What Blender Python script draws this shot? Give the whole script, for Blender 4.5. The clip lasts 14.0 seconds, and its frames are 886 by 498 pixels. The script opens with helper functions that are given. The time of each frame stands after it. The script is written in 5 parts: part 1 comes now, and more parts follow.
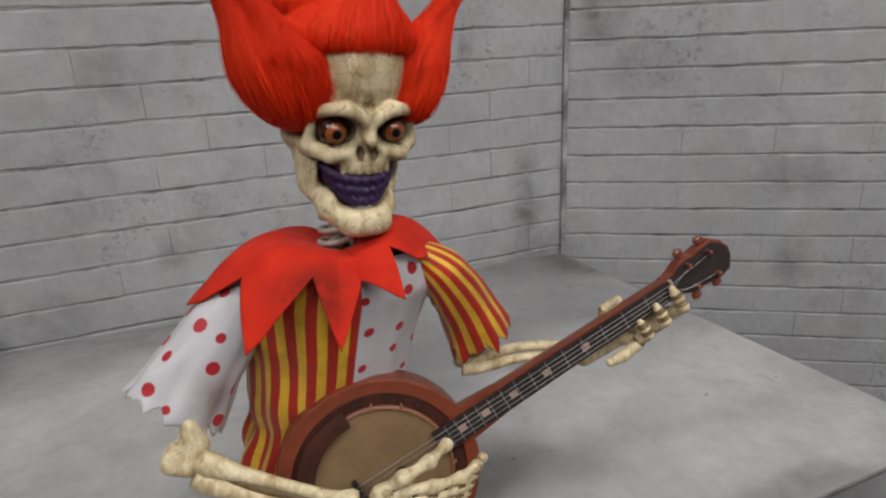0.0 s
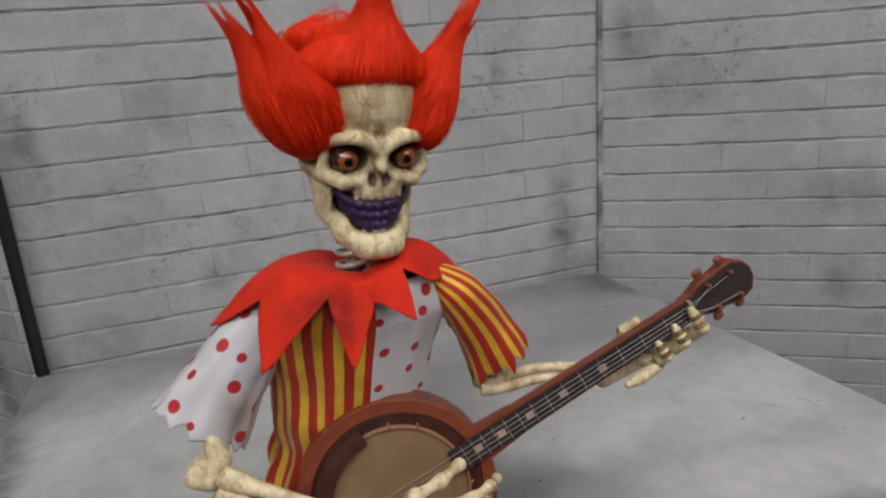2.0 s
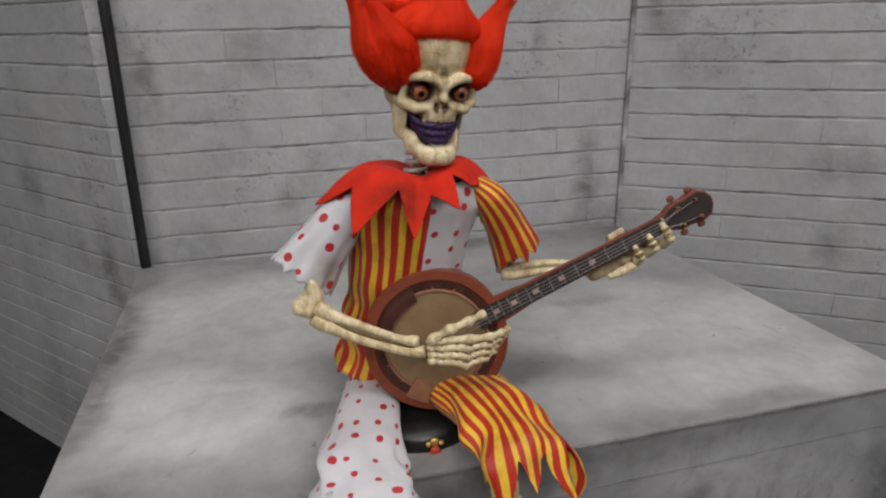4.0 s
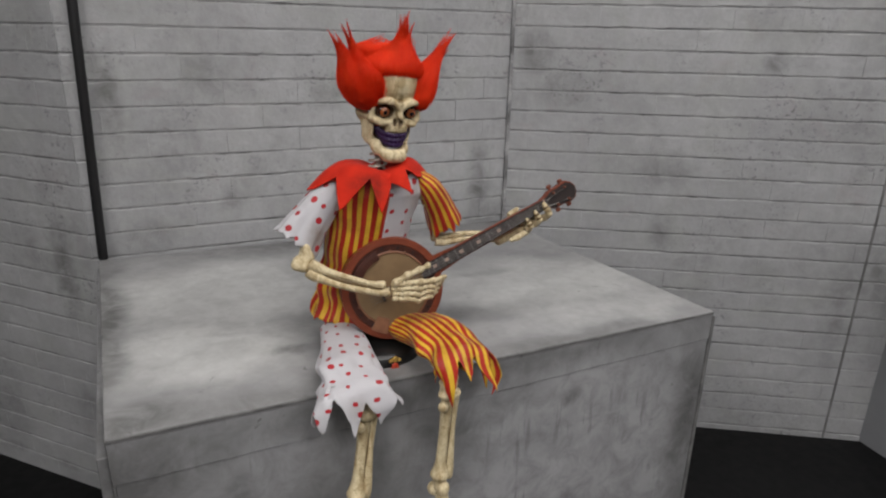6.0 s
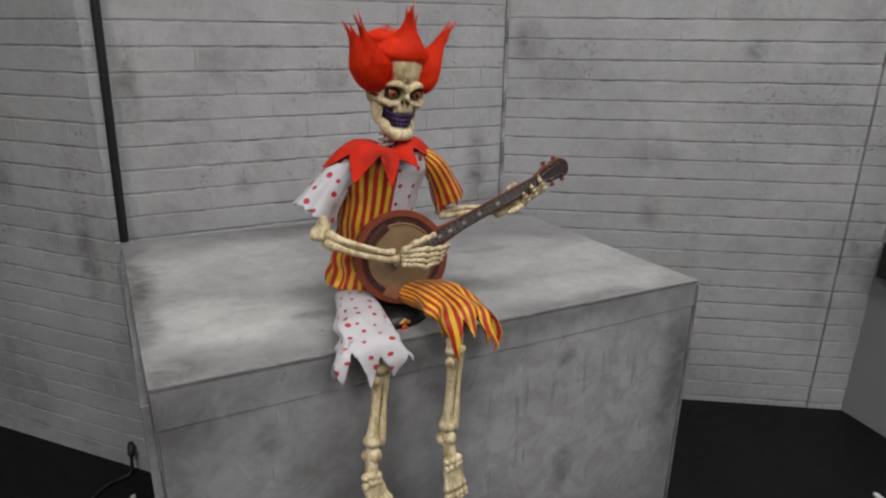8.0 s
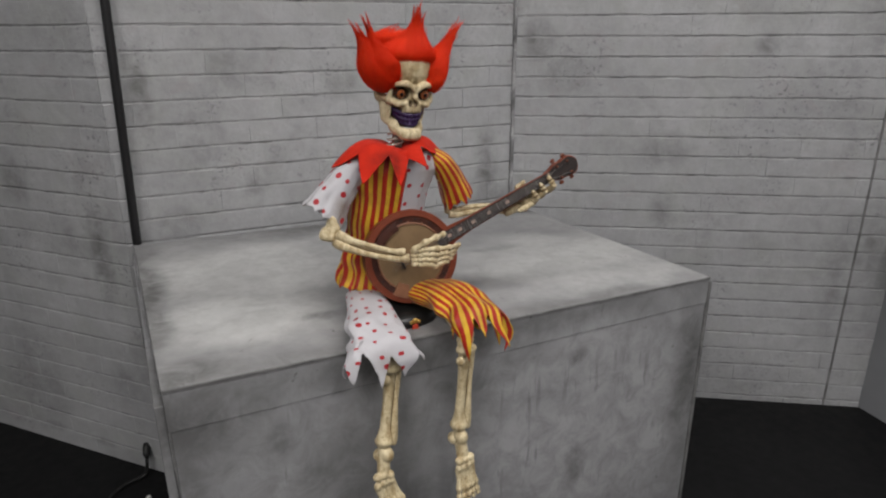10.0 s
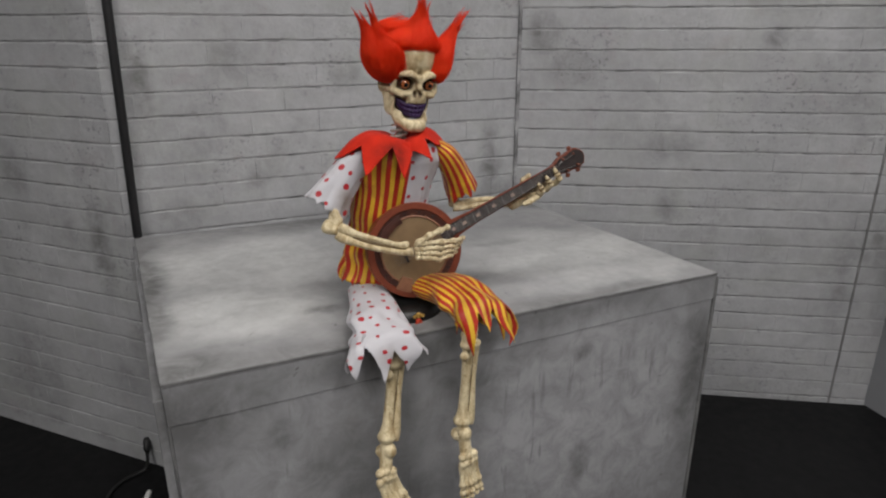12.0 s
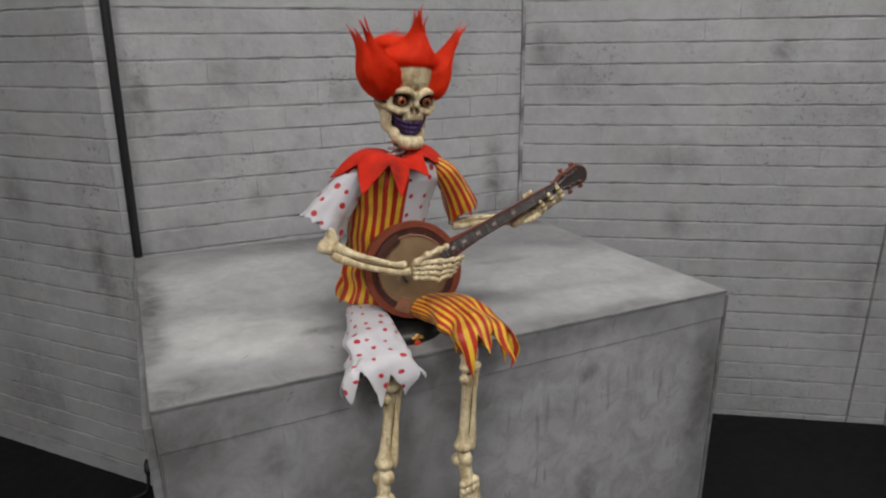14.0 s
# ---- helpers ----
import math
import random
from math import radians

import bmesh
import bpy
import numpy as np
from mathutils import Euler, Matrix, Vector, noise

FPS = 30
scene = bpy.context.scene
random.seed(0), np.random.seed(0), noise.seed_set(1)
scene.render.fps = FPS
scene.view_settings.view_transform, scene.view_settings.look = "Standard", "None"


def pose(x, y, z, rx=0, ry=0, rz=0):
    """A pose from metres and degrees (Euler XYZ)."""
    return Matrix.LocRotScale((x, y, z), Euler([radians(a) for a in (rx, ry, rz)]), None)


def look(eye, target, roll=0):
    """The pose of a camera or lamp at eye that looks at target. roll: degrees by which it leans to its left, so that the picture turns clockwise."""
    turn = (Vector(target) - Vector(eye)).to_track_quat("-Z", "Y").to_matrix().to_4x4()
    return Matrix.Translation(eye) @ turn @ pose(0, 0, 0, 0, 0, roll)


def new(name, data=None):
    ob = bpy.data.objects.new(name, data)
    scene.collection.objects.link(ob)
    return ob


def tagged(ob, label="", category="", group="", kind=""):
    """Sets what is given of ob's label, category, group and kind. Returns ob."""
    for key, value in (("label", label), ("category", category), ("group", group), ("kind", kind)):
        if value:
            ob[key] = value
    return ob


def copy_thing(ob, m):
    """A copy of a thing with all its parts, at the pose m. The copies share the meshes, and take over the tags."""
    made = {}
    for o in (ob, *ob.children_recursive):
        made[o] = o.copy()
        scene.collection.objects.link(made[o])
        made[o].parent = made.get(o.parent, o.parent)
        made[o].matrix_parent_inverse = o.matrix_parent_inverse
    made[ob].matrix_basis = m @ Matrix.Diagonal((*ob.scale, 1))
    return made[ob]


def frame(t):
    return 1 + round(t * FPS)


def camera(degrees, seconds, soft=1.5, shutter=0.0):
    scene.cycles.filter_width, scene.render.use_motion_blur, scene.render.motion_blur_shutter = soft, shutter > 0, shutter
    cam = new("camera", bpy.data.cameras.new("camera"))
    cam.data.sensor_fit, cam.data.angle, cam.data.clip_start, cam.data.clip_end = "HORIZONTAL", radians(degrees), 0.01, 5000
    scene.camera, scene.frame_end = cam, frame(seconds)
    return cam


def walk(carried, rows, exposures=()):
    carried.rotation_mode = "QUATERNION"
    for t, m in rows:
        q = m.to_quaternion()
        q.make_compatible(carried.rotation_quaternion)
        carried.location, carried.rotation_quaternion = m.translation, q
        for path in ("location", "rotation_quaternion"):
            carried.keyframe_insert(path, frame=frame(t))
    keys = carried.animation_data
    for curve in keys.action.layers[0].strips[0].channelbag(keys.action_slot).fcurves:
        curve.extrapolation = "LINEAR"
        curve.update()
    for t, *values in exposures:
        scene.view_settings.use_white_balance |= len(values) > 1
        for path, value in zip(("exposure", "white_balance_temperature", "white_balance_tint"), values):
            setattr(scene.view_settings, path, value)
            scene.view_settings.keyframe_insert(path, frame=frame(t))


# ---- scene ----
cam = camera(70.1, 14.0, soft=2.2)
PATH = [
    (0, (0.365, -0.363, 1.267), (1.085, 1.38, 0.601), -2.7),
    (0.5, (0.368, -0.356, 1.261), (1.042, 1.387, 0.549), -3.4),
    (1, (0.372, -0.351, 1.26), (1.025, 1.397, 0.539), -3.7),
    (1.5, (0.376, -0.355, 1.267), (1.031, 1.418, 0.611), -4.2),
    (2, (0.391, -0.385, 1.271), (0.975, 1.432, 0.674), -4.6),
    (2.5, (0.418, -0.44, 1.272), (0.853, 1.424, 0.694), -4.0),
    (3, (0.432, -0.505, 1.267), (0.779, 1.369, 0.66), -2.3),
    (3.2, (0.427, -0.532, 1.267), (0.748, 1.331, 0.616), -2.1),
    (5.3, (0.114, -0.748, 1.31), (0.912, 0.962, 0.649), 1.0),
    (5.5, (0.111, -0.791, 1.316), (0.916, 0.925, 0.677), 1.2),
    (6, (0.098, -0.879, 1.314), (0.941, 0.818, 0.676), 1.3),
    (6.5, (0.07, -0.921, 1.3), (0.902, 0.767, 0.621), 0.8),
    (7, (0.045, -0.944, 1.305), (0.878, 0.747, 0.638), 0.9),
    (7.5, (0.033, -0.968, 1.305), (0.878, 0.717, 0.635), 0.4),
    (7.7, (0.033, -0.973, 1.299), (0.89, 0.714, 0.651), 0.7),
    (10, (0.036, -0.975, 1.297), (0.858, 0.73, 0.651), -0.3),
    (10.5, (0.035, -0.97, 1.293), (0.859, 0.738, 0.658), 0.4),
    (11, (0.032, -0.965, 1.291), (0.841, 0.746, 0.645), -0.1),
    (11.5, (0.034, -0.961, 1.288), (0.84, 0.747, 0.632), 0.0),
    (12, (0.039, -0.959, 1.286), (0.854, 0.745, 0.629), -0.1),
    (12.5, (0.043, -0.957, 1.284), (0.85, 0.749, 0.622), -0.3),
    (13, (0.049, -0.954, 1.281), (0.842, 0.753, 0.606), -0.4),
    (13.5, (0.063, -0.948, 1.28), (0.849, 0.775, 0.635), -0.5),
    (14, (0.072, -0.942, 1.285), (0.862, 0.791, 0.672), -0.8),
]
walk(cam, [(t, look(eye, target, roll)) for t, eye, target, roll in PATH])

# ---- light: an exhibition hall, lit from rows of ceiling panels ----
world = bpy.data.worlds.new("hall_air")
world.use_nodes = True
world.node_tree.nodes["Background"].inputs[0].default_value = (0.75, 0.8, 0.9, 1)
world.node_tree.nodes["Background"].inputs[1].default_value = 0.04
scene.world = world
scene.view_settings.exposure = 0.0


def panel_lamp(x, y, z, w, d, watts, target):
    data = bpy.data.lights.new("panel_light", "AREA")
    data.shape, data.size, data.size_y, data.energy = "RECTANGLE", w, d, watts
    data.color = (1.0, 0.97, 0.94)
    lamp = new("panel_light", data)
    lamp.matrix_world = look((x, y, z), target)
    return lamp


LAMPS = [(-1.7, -0.8, 26), (0.4, -0.9, 13), (1.9, -0.9, 14), (-1.7, -2.4, 40), (0.4, -2.4, 23), (1.9, -2.4, 20)]
for lx, ly, lw in LAMPS:
    panel_lamp(lx, ly, 3.06, 0.9, 0.5, lw, (lx, ly, 0))

# ---- materials ----
class Nodes:
    """A small builder of node materials."""

    def __init__(self, name):
        self.mat = bpy.data.materials.new(name)
        self.mat.use_nodes = True
        self.tree = self.mat.node_tree
        self.bsdf = self.tree.nodes["Principled BSDF"]

    def add(self, kind, **values):
        node = self.tree.nodes.new(kind)
        if "data_type" in values:
            node.data_type = values["data_type"]
        if "blend_type" in values:
            node.blend_type = values["blend_type"]
        if "operation" in values:
            node.operation = values["operation"]
        if "interpolation_type" in values:
            node.interpolation_type = values["interpolation_type"]
        if "voronoi_dimensions" in values:
            node.voronoi_dimensions = values["voronoi_dimensions"]
        if "feature" in values:
            node.feature = values["feature"]
        return node

    def link(self, a, b):
        self.tree.links.new(a, b)

    def put(self, socket, value):
        if isinstance(value, bpy.types.NodeSocket):
            self.link(value, socket)
        elif isinstance(value, tuple) and len(value) == 3 and socket.type == "RGBA":
            socket.default_value = (*value, 1)
        else:
            socket.default_value = value

    def place(self, kind="object"):
        if kind == "world":
            return self.add("ShaderNodeNewGeometry").outputs["Position"]
        if kind == "uv":
            return self.add("ShaderNodeTexCoord").outputs["UV"]
        return self.add("ShaderNodeTexCoord").outputs["Object"]

    def noise(self, at, scale, detail=4.0, rough=0.55, distort=0.0):
        n = self.add("ShaderNodeTexNoise")
        self.link(at, n.inputs["Vector"])
        n.inputs["Scale"].default_value, n.inputs["Detail"].default_value = scale, detail
        n.inputs["Roughness"].default_value, n.inputs["Distortion"].default_value = rough, distort
        return n.outputs["Fac"]

    def stretch(self, at, scale, shift=(0, 0, 0), turn=(0, 0, 0)):
        n = self.add("ShaderNodeMapping")
        self.link(at, n.inputs["Vector"])
        n.inputs["Scale"].default_value, n.inputs["Location"].default_value, n.inputs["Rotation"].default_value = scale, shift, turn
        return n.outputs["Vector"]

    def ramp(self, fac, *stops):
        n = self.add("ShaderNodeValToRGB")
        self.link(fac, n.inputs["Fac"])
        el = n.color_ramp.elements
        while len(el) < len(stops):
            el.new(0.5)
        for e, (p, c) in zip(el, stops):
            e.position = p
            e.color = (*c, 1) if isinstance(c, tuple) else (c, c, c, 1)
        return n.outputs["Color"]

    def mix(self, fac, a, b, blend="MIX"):
        n = self.add("ShaderNodeMix", data_type="RGBA", blend_type=blend)
        self.put(n.inputs[0], fac)
        self.put(n.inputs[6], a)
        self.put(n.inputs[7], b)
        return n.outputs[2]

    def math(self, op, a, b=0.0, c=0.0):
        n = self.add("ShaderNodeMath", operation=op)
        self.put(n.inputs[0], a)
        self.put(n.inputs[1], b)
        self.put(n.inputs[2], c)
        return n.outputs[0]

    def split(self, vec):
        n = self.add("ShaderNodeSeparateXYZ")
        self.link(vec, n.inputs[0])
        return n.outputs

    def spot(self, at, centre, size, soft=0.35):
        """1 inside an ellipsoid about centre, fading to 0 outside it."""
        sx, sy, sz = size
        v = self.stretch(at, (1 / sx, 1 / sy, 1 / sz), tuple(-c / s for c, s in zip(centre, size)))
        n = self.add("ShaderNodeVectorMath", operation="LENGTH")
        self.link(v, n.inputs[0])
        m = self.add("ShaderNodeMapRange", interpolation_type="SMOOTHSTEP")
        self.link(n.outputs["Value"], m.inputs["Value"])
        m.inputs["From Min"].default_value, m.inputs["From Max"].default_value = soft, 1.0
        m.inputs["To Min"].default_value, m.inputs["To Max"].default_value = 1.0, 0.0
        return m.outputs["Result"]

    def warp(self, at, scale, amount):
        """The place, pushed about by a coarse noise, for uneven outlines."""
        t = self.add("ShaderNodeTexNoise")
        self.link(at, t.inputs["Vector"])
        t.inputs["Scale"].default_value, t.inputs["Detail"].default_value = scale, 5.0
        m = self.add("ShaderNodeVectorMath", operation="MULTIPLY_ADD")
        self.link(t.outputs["Color"], m.inputs[0])
        m.inputs[1].default_value = (amount, amount, amount)
        self.link(at, m.inputs[2])
        k = self.add("ShaderNodeVectorMath", operation="SUBTRACT")
        self.link(m.outputs[0], k.inputs[0])
        k.inputs[1].default_value = (amount / 2, amount / 2, amount / 2)
        return k.outputs[0]

    def bump(self, height, strength=0.3, distance=0.002, normal=None):
        n = self.add("ShaderNodeBump")
        self.link(height, n.inputs["Height"])
        n.inputs["Strength"].default_value, n.inputs["Distance"].default_value = strength, distance
        if normal is not None:
            self.link(normal, n.inputs["Normal"])
        return n.outputs["Normal"]

    def done(self, colour, rough=0.6, normal=None, metal=0.0, spec=0.5, **more):
        self.put(self.bsdf.inputs["Base Color"], colour)
        self.put(self.bsdf.inputs["Roughness"], rough)
        self.bsdf.inputs["Metallic"].default_value = metal
        self.bsdf.inputs["Specular IOR Level"].default_value = spec
        if normal is not None:
            self.link(normal, self.bsdf.inputs["Normal"])
        for key, value in more.items():
            self.put(self.bsdf.inputs[key.replace("_", " ")], value)
        return self.mat


def brick_paint():
    """Pale grey paint on moulded brick, with grime smudges and peppered chips."""
    n = Nodes("painted_brick")
    at = n.place("world")
    rnd = n.add("ShaderNodeObjectInfo").outputs["Random"]
    broad = n.noise(at, 3.2, 3)
    grain = n.noise(at, 70, 5, 0.6)
    base = n.ramp(broad, (0.3, (0.355, 0.36, 0.375)), (0.7, (0.45, 0.455, 0.47)))
    base = n.mix(n.math("MULTIPLY", rnd, 0.22), base, (0.36, 0.36, 0.375))
    base = n.mix(n.ramp(grain, (0.35, 0.0), (0.75, 0.16)), base, (0.6, 0.6, 0.6))
    # a faint pink-brown wash where the paint wore thin
    worn = n.ramp(n.noise(at, 9, 5, 0.7, 0.6), (0.57, 0.0), (0.72, 0.4))
    base = n.mix(worn, base, (0.36, 0.31, 0.32))
    mottle = n.ramp(n.noise(at, 19, 5, 0.7, 0.5), (0.35, 0.0), (0.7, 0.5))
    base = n.mix(mottle, base, (0.29, 0.29, 0.295))
    base = n.mix(n.ramp(n.noise(at, 7, 4, 0.6, 0.4), (0.5, 0.0), (0.7, 0.25)), base, (0.36, 0.375, 0.34))
    # peppered chips in loose clusters
    cluster = n.ramp(n.noise(at, 4.5, 3, 0.6, 0.4), (0.5, 0.0), (0.66, 1.0))
    chips = n.ramp(n.noise(at, 85, 3, 0.6, 0.5), (0.575, 0.0), (0.66, 1.0))
    fine = n.ramp(n.noise(at, 34, 4, 0.65, 0.8), (0.6, 0.0), (0.7, 0.8))
    pits = n.math("MULTIPLY", cluster, n.math("MAXIMUM", chips, fine))
    base = n.mix(n.math("MULTIPLY", pits, 0.6), base, (0.1, 0.1, 0.1))
    # sooty smudges
    cloud = n.ramp(n.noise(at, 16, 5, 0.65, 0.5), (0.33, 0.15), (0.62, 1.0))
    grime = None
    for centre, size, power in SMUDGES:
        s = n.math("MULTIPLY", n.spot(at, centre, size, 0.1), power)
        grime = s if grime is None else n.math("MAXIMUM", grime, s)
    general = n.ramp(n.noise(at, 2.1, 4, 0.6, 0.5), (0.5, 0.0), (0.7, 0.4))
    grime = n.math("MULTIPLY", n.math("MAXIMUM", grime, general), cloud)
    base = n.mix(grime, base, (0.105, 0.105, 0.1))
    lump = n.bump(n.noise(at, 26, 4, 0.6), 0.4, 0.008)
    nrm = n.bump(n.noise(at, 240, 3, 0.6), 0.25, 0.0015, lump)
    return n.done(base, n.ramp(grain, (0.3, 0.5), (0.7, 0.7)), nrm, spec=0.35)


SMUDGES = [  # centre, half sizes, strength
    ((1.085, 0.86, 0.88), (0.06, 0.2, 0.17), 0.85),
    ((1.12, 0.86, 0.76), (0.12, 0.2, 0.06), 0.6),
    ((1.25, 0.83, 1.27), (0.07, 0.2, 0.1), 0.75),
    ((1.33, 0.78, 1.17), (0.12, 0.2, 0.1), 0.5),
    ((1.6, 0.6, 0.93), (0.13, 0.2, 0.09), 0.5),
    ((1.84, 0.45, 1.26), (0.05, 0.2, 0.05), 0.8),
    ((0.16, 0.88, 1.02), (0.22, 0.2, 0.3), 0.3),
    ((0.94, 0.86, 1.2), (0.03, 0.2, 0.07), 0.7),
    ((0.06, 0.88, 1.15), (0.05, 0.2, 0.2), 0.8),
    ((0.1, 0.88, 0.8), (0.12, 0.2, 0.08), 0.45),
    ((0.28, 0.88, 1.2), (0.1, 0.2, 0.12), 0.45),
    ((0.32, 0.88, 0.87), (0.05, 0.2, 0.08), 0.6),
    ((0.6, 0.86, 1.16), (0.08, 0.2, 0.08), 0.4),
    ((-0.1, 0.98, 0.72), (0.05, 0.2, 0.24), 0.85),
    ((-0.3, 1.2, 0.9), (0.06, 0.2, 0.14), 0.6),
    ((-0.1, 0.98, 0.3), (0.05, 0.2, 0.1), 0.5),
    ((-0.35, 1.2, 0.06), (0.06, 0.2, 0.03), 0.6),
    ((-0.2, 1.05, 0.05), (0.06, 0.2, 0.025), 0.6),
    ((2.12, 0.25, 0.5), (0.05, 0.2, 0.3), 0.5),
    ((1.62, 0.58, 0.72), (0.06, 0.2, 0.1), 0.5),
    ((2.2, 0.21, 0.62), (0.06, 0.2, 0.09), 0.6),
]


def joint_paint():
    n = Nodes("brick_joint")
    at = n.place("world")
    c = n.ramp(n.noise(at, 11, 6, 0.7, 0.4), (0.36, (0.13, 0.13, 0.132)), (0.62, (0.42, 0.42, 0.43)))
    return n.done(c, 0.85, n.bump(n.noise(at, 160, 3), 0.4, 0.002), spec=0.2)


def crate_paint(name, pale, dark, patches, darks, streak):
    """Scenic grey paint sponged on in layers: cloudy white patches, dirty and shaded places, drips and scuffs."""
    n = Nodes(name)
    at = n.place("world")
    warped = n.warp(at, 5.0, 0.16)
    cloud = n.noise(n.stretch(at, (1.0, 1.5, 1.0)), 4.2, 5, 0.55, 0.3)
    fine = n.noise(at, 45, 5, 0.65)
    c = n.ramp(cloud, (0.32, dark), (0.68, pale))
    lit = None
    for centre, size, power in patches:
        q = n.math("MULTIPLY", n.spot(warped, centre, size, 0.45), power)
        lit = q if lit is None else n.math("MAXIMUM", lit, q)
    sponge = n.ramp(n.noise(at, 8, 5, 0.6, 0.5), (0.3, 0.55), (0.6, 1.0))
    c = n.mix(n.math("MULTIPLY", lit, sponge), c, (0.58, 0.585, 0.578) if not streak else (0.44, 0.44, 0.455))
    c = n.mix(n.ramp(fine, (0.4, 0.0), (0.8, 0.22)), c, (0.3, 0.3, 0.3))
    mottle = n.ramp(n.noise(at, 17, 6, 0.72, 0.6), (0.42, 0.0), (0.72, 0.6 if streak else 0.25))
    c = n.mix(mottle, c, (0.14, 0.14, 0.138))
    darkening = None
    for centre, size, power in darks:
        q = n.math("MULTIPLY", n.spot(warped, centre, size, 0.1), power)
        darkening = q if darkening is None else n.math("MAXIMUM", darkening, q)
    murk = n.ramp(n.noise(at, 13, 5, 0.7, 0.7), (0.32, 0.3), (0.58, 1.0))
    c = n.mix(n.math("MULTIPLY", darkening, murk), c, (0.085, 0.085, 0.083))
    # stray scuffs and specks
    scuff = n.math("MULTIPLY", n.ramp(n.noise(at, 24, 5, 0.7, 1.2), (0.64, 0.0), (0.7, 0.85)), n.ramp(n.noise(at, 3.1, 2), (0.5, 0.0), (0.6, 1.0)))
    c = n.mix(scuff, c, (0.09, 0.09, 0.085))
    if streak:
        drip = n.noise(n.stretch(at, (58, 58, 7.0)), 1.0, 3, 0.6, 0.2)
        zone = n.ramp(n.noise(at, 6.5, 2), (0.5, 0.0), (0.62, 1.0))
        c = n.mix(n.math("MULTIPLY", n.ramp(drip, (0.57, 0.0), (0.65, 0.5)), zone), c, (0.11, 0.11, 0.11))
    nrm = n.bump(fine, 0.2, 0.0015, n.bump(cloud, 0.15, 0.01))
    return n.done(c, n.ramp(fine, (0.3, 0.42), (0.7, 0.62)), nrm, spec=0.35)


def plain(name, a, b, scale, rough=0.6, bump=0.2, metal=0.0, spec=0.5, at="world", depth=0.001):
    """Two shades of one colour in a fine and a coarse mottle."""
    n = Nodes(name)
    p = n.place(at)
    coarse, fine = n.noise(p, scale, 4, 0.6, 0.3), n.noise(p, scale * 9, 4, 0.6)
    c = n.mix(n.ramp(coarse, (0.3, 0.0), (0.7, 1.0)), a, b)
    c = n.mix(n.ramp(fine, (0.35, 0.0), (0.75, 0.25)), c, a)
    return n.done(c, n.ramp(fine, (0.3, rough * 0.85), (0.7, min(1.0, rough * 1.15))), n.bump(fine, bump, depth), metal, spec)


TOP_DARKS = [  # dirty places and painted shade by the doll, crate's top: centre, half sizes, strength
    ((0.3, 0.0, 0.76), (0.42, 0.075, 0.3), 0.55), ((0.05, 0.02, 0.77), (0.12, 0.1, 0.3), 0.75), ((0.0, 0.45, 0.76), (0.07, 0.6, 0.3), 0.8),
    ((0.6, 0.85, 0.75), (0.75, 0.12, 0.3), 0.7), ((1.17, 0.8, 0.74), (0.16, 0.16, 0.3), 0.9), ((0.62, 0.22, 0.76), (0.2, 0.08, 0.3), 0.45),
    ((0.32, 0.17, 0.76), (0.08, 0.03, 0.3), 0.6), ((0.85, 0.02, 0.75), (0.45, 0.045, 0.3), 0.5), ((0.85, 0.42, 0.75), (0.12, 0.03, 0.3), 0.4),
]
# darker places on the front: under the edge, at the ends, behind the legs
FRONT_DARKS = [
    ((0.05, 0, 0.7), (0.16, 1, 0.12), 0.75), ((0.03, 0, 0.5), (0.06, 1, 0.4), 0.6), ((0.6, 0, 0.73), (0.75, 1, 0.05), 0.5), ((1.18, 0, 0.5), (0.08, 1, 0.35), 0.85),
    ((0.18, 0, 0.6), (0.05, 1, 0.08), 0.5), ((0.84, 0, 0.34), (0.05, 1, 0.08), 0.7), ((0.83, 0, 0.62), (0.05, 1, 0.03), 0.75), ((0.3, 0, 0.5), (0.1, 1, 0.16), 0.5),
    ((0.62, 0, 0.65), (0.22, 1, 0.06), 0.5), ((0.42, 0, 0.45), (0.08, 1, 0.3), 0.45),
]
M_BRICK = brick_paint()
M_JOINT = joint_paint()
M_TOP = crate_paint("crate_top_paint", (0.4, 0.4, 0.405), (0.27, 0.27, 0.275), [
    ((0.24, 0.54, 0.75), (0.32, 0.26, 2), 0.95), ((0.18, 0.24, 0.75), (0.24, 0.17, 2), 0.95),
    ((0.95, 0.3, 0.75), (0.36, 0.22, 2), 0.75), ((1.02, 0.12, 0.75), (0.26, 0.1, 2), 0.45)], TOP_DARKS, False)
# front and sides: dimmer tones and a lit centre, light put into the paint
M_FRONT = crate_paint("shaded_front_paint", (0.34, 0.34, 0.355), (0.21, 0.21, 0.22), [
    ((0.85, 0, 0.45), (0.42, 2, 0.32), 0.7), ((0.2, 0, 0.35), (0.2, 2, 0.3), 0.4)], FRONT_DARKS, True)
M_EDGE = plain("crate_edge", (0.09, 0.09, 0.09), (0.24, 0.24, 0.24), 14, 0.6, 0.4)
M_FLOOR = plain("black_floor", (0.004, 0.004, 0.0045), (0.009, 0.009, 0.0095), 3, 0.6, 0.25, spec=0.2)
M_POLE = plain("black_metal", (0.006, 0.006, 0.007), (0.012, 0.012, 0.013), 20, 0.45, 0.15)
M_GREY = plain("grey_panel_paint", (0.24, 0.245, 0.26), (0.29, 0.295, 0.31), 2.5, 0.6, 0.15)
M_HALL = plain("hall_paint", (0.2, 0.2, 0.21), (0.26, 0.26, 0.265), 1.5, 0.8, 0.2)
M_CEIL = plain("dark_ceiling_paint", (0.1, 0.1, 0.1), (0.14, 0.14, 0.14), 1.5, 0.85, 0.2)
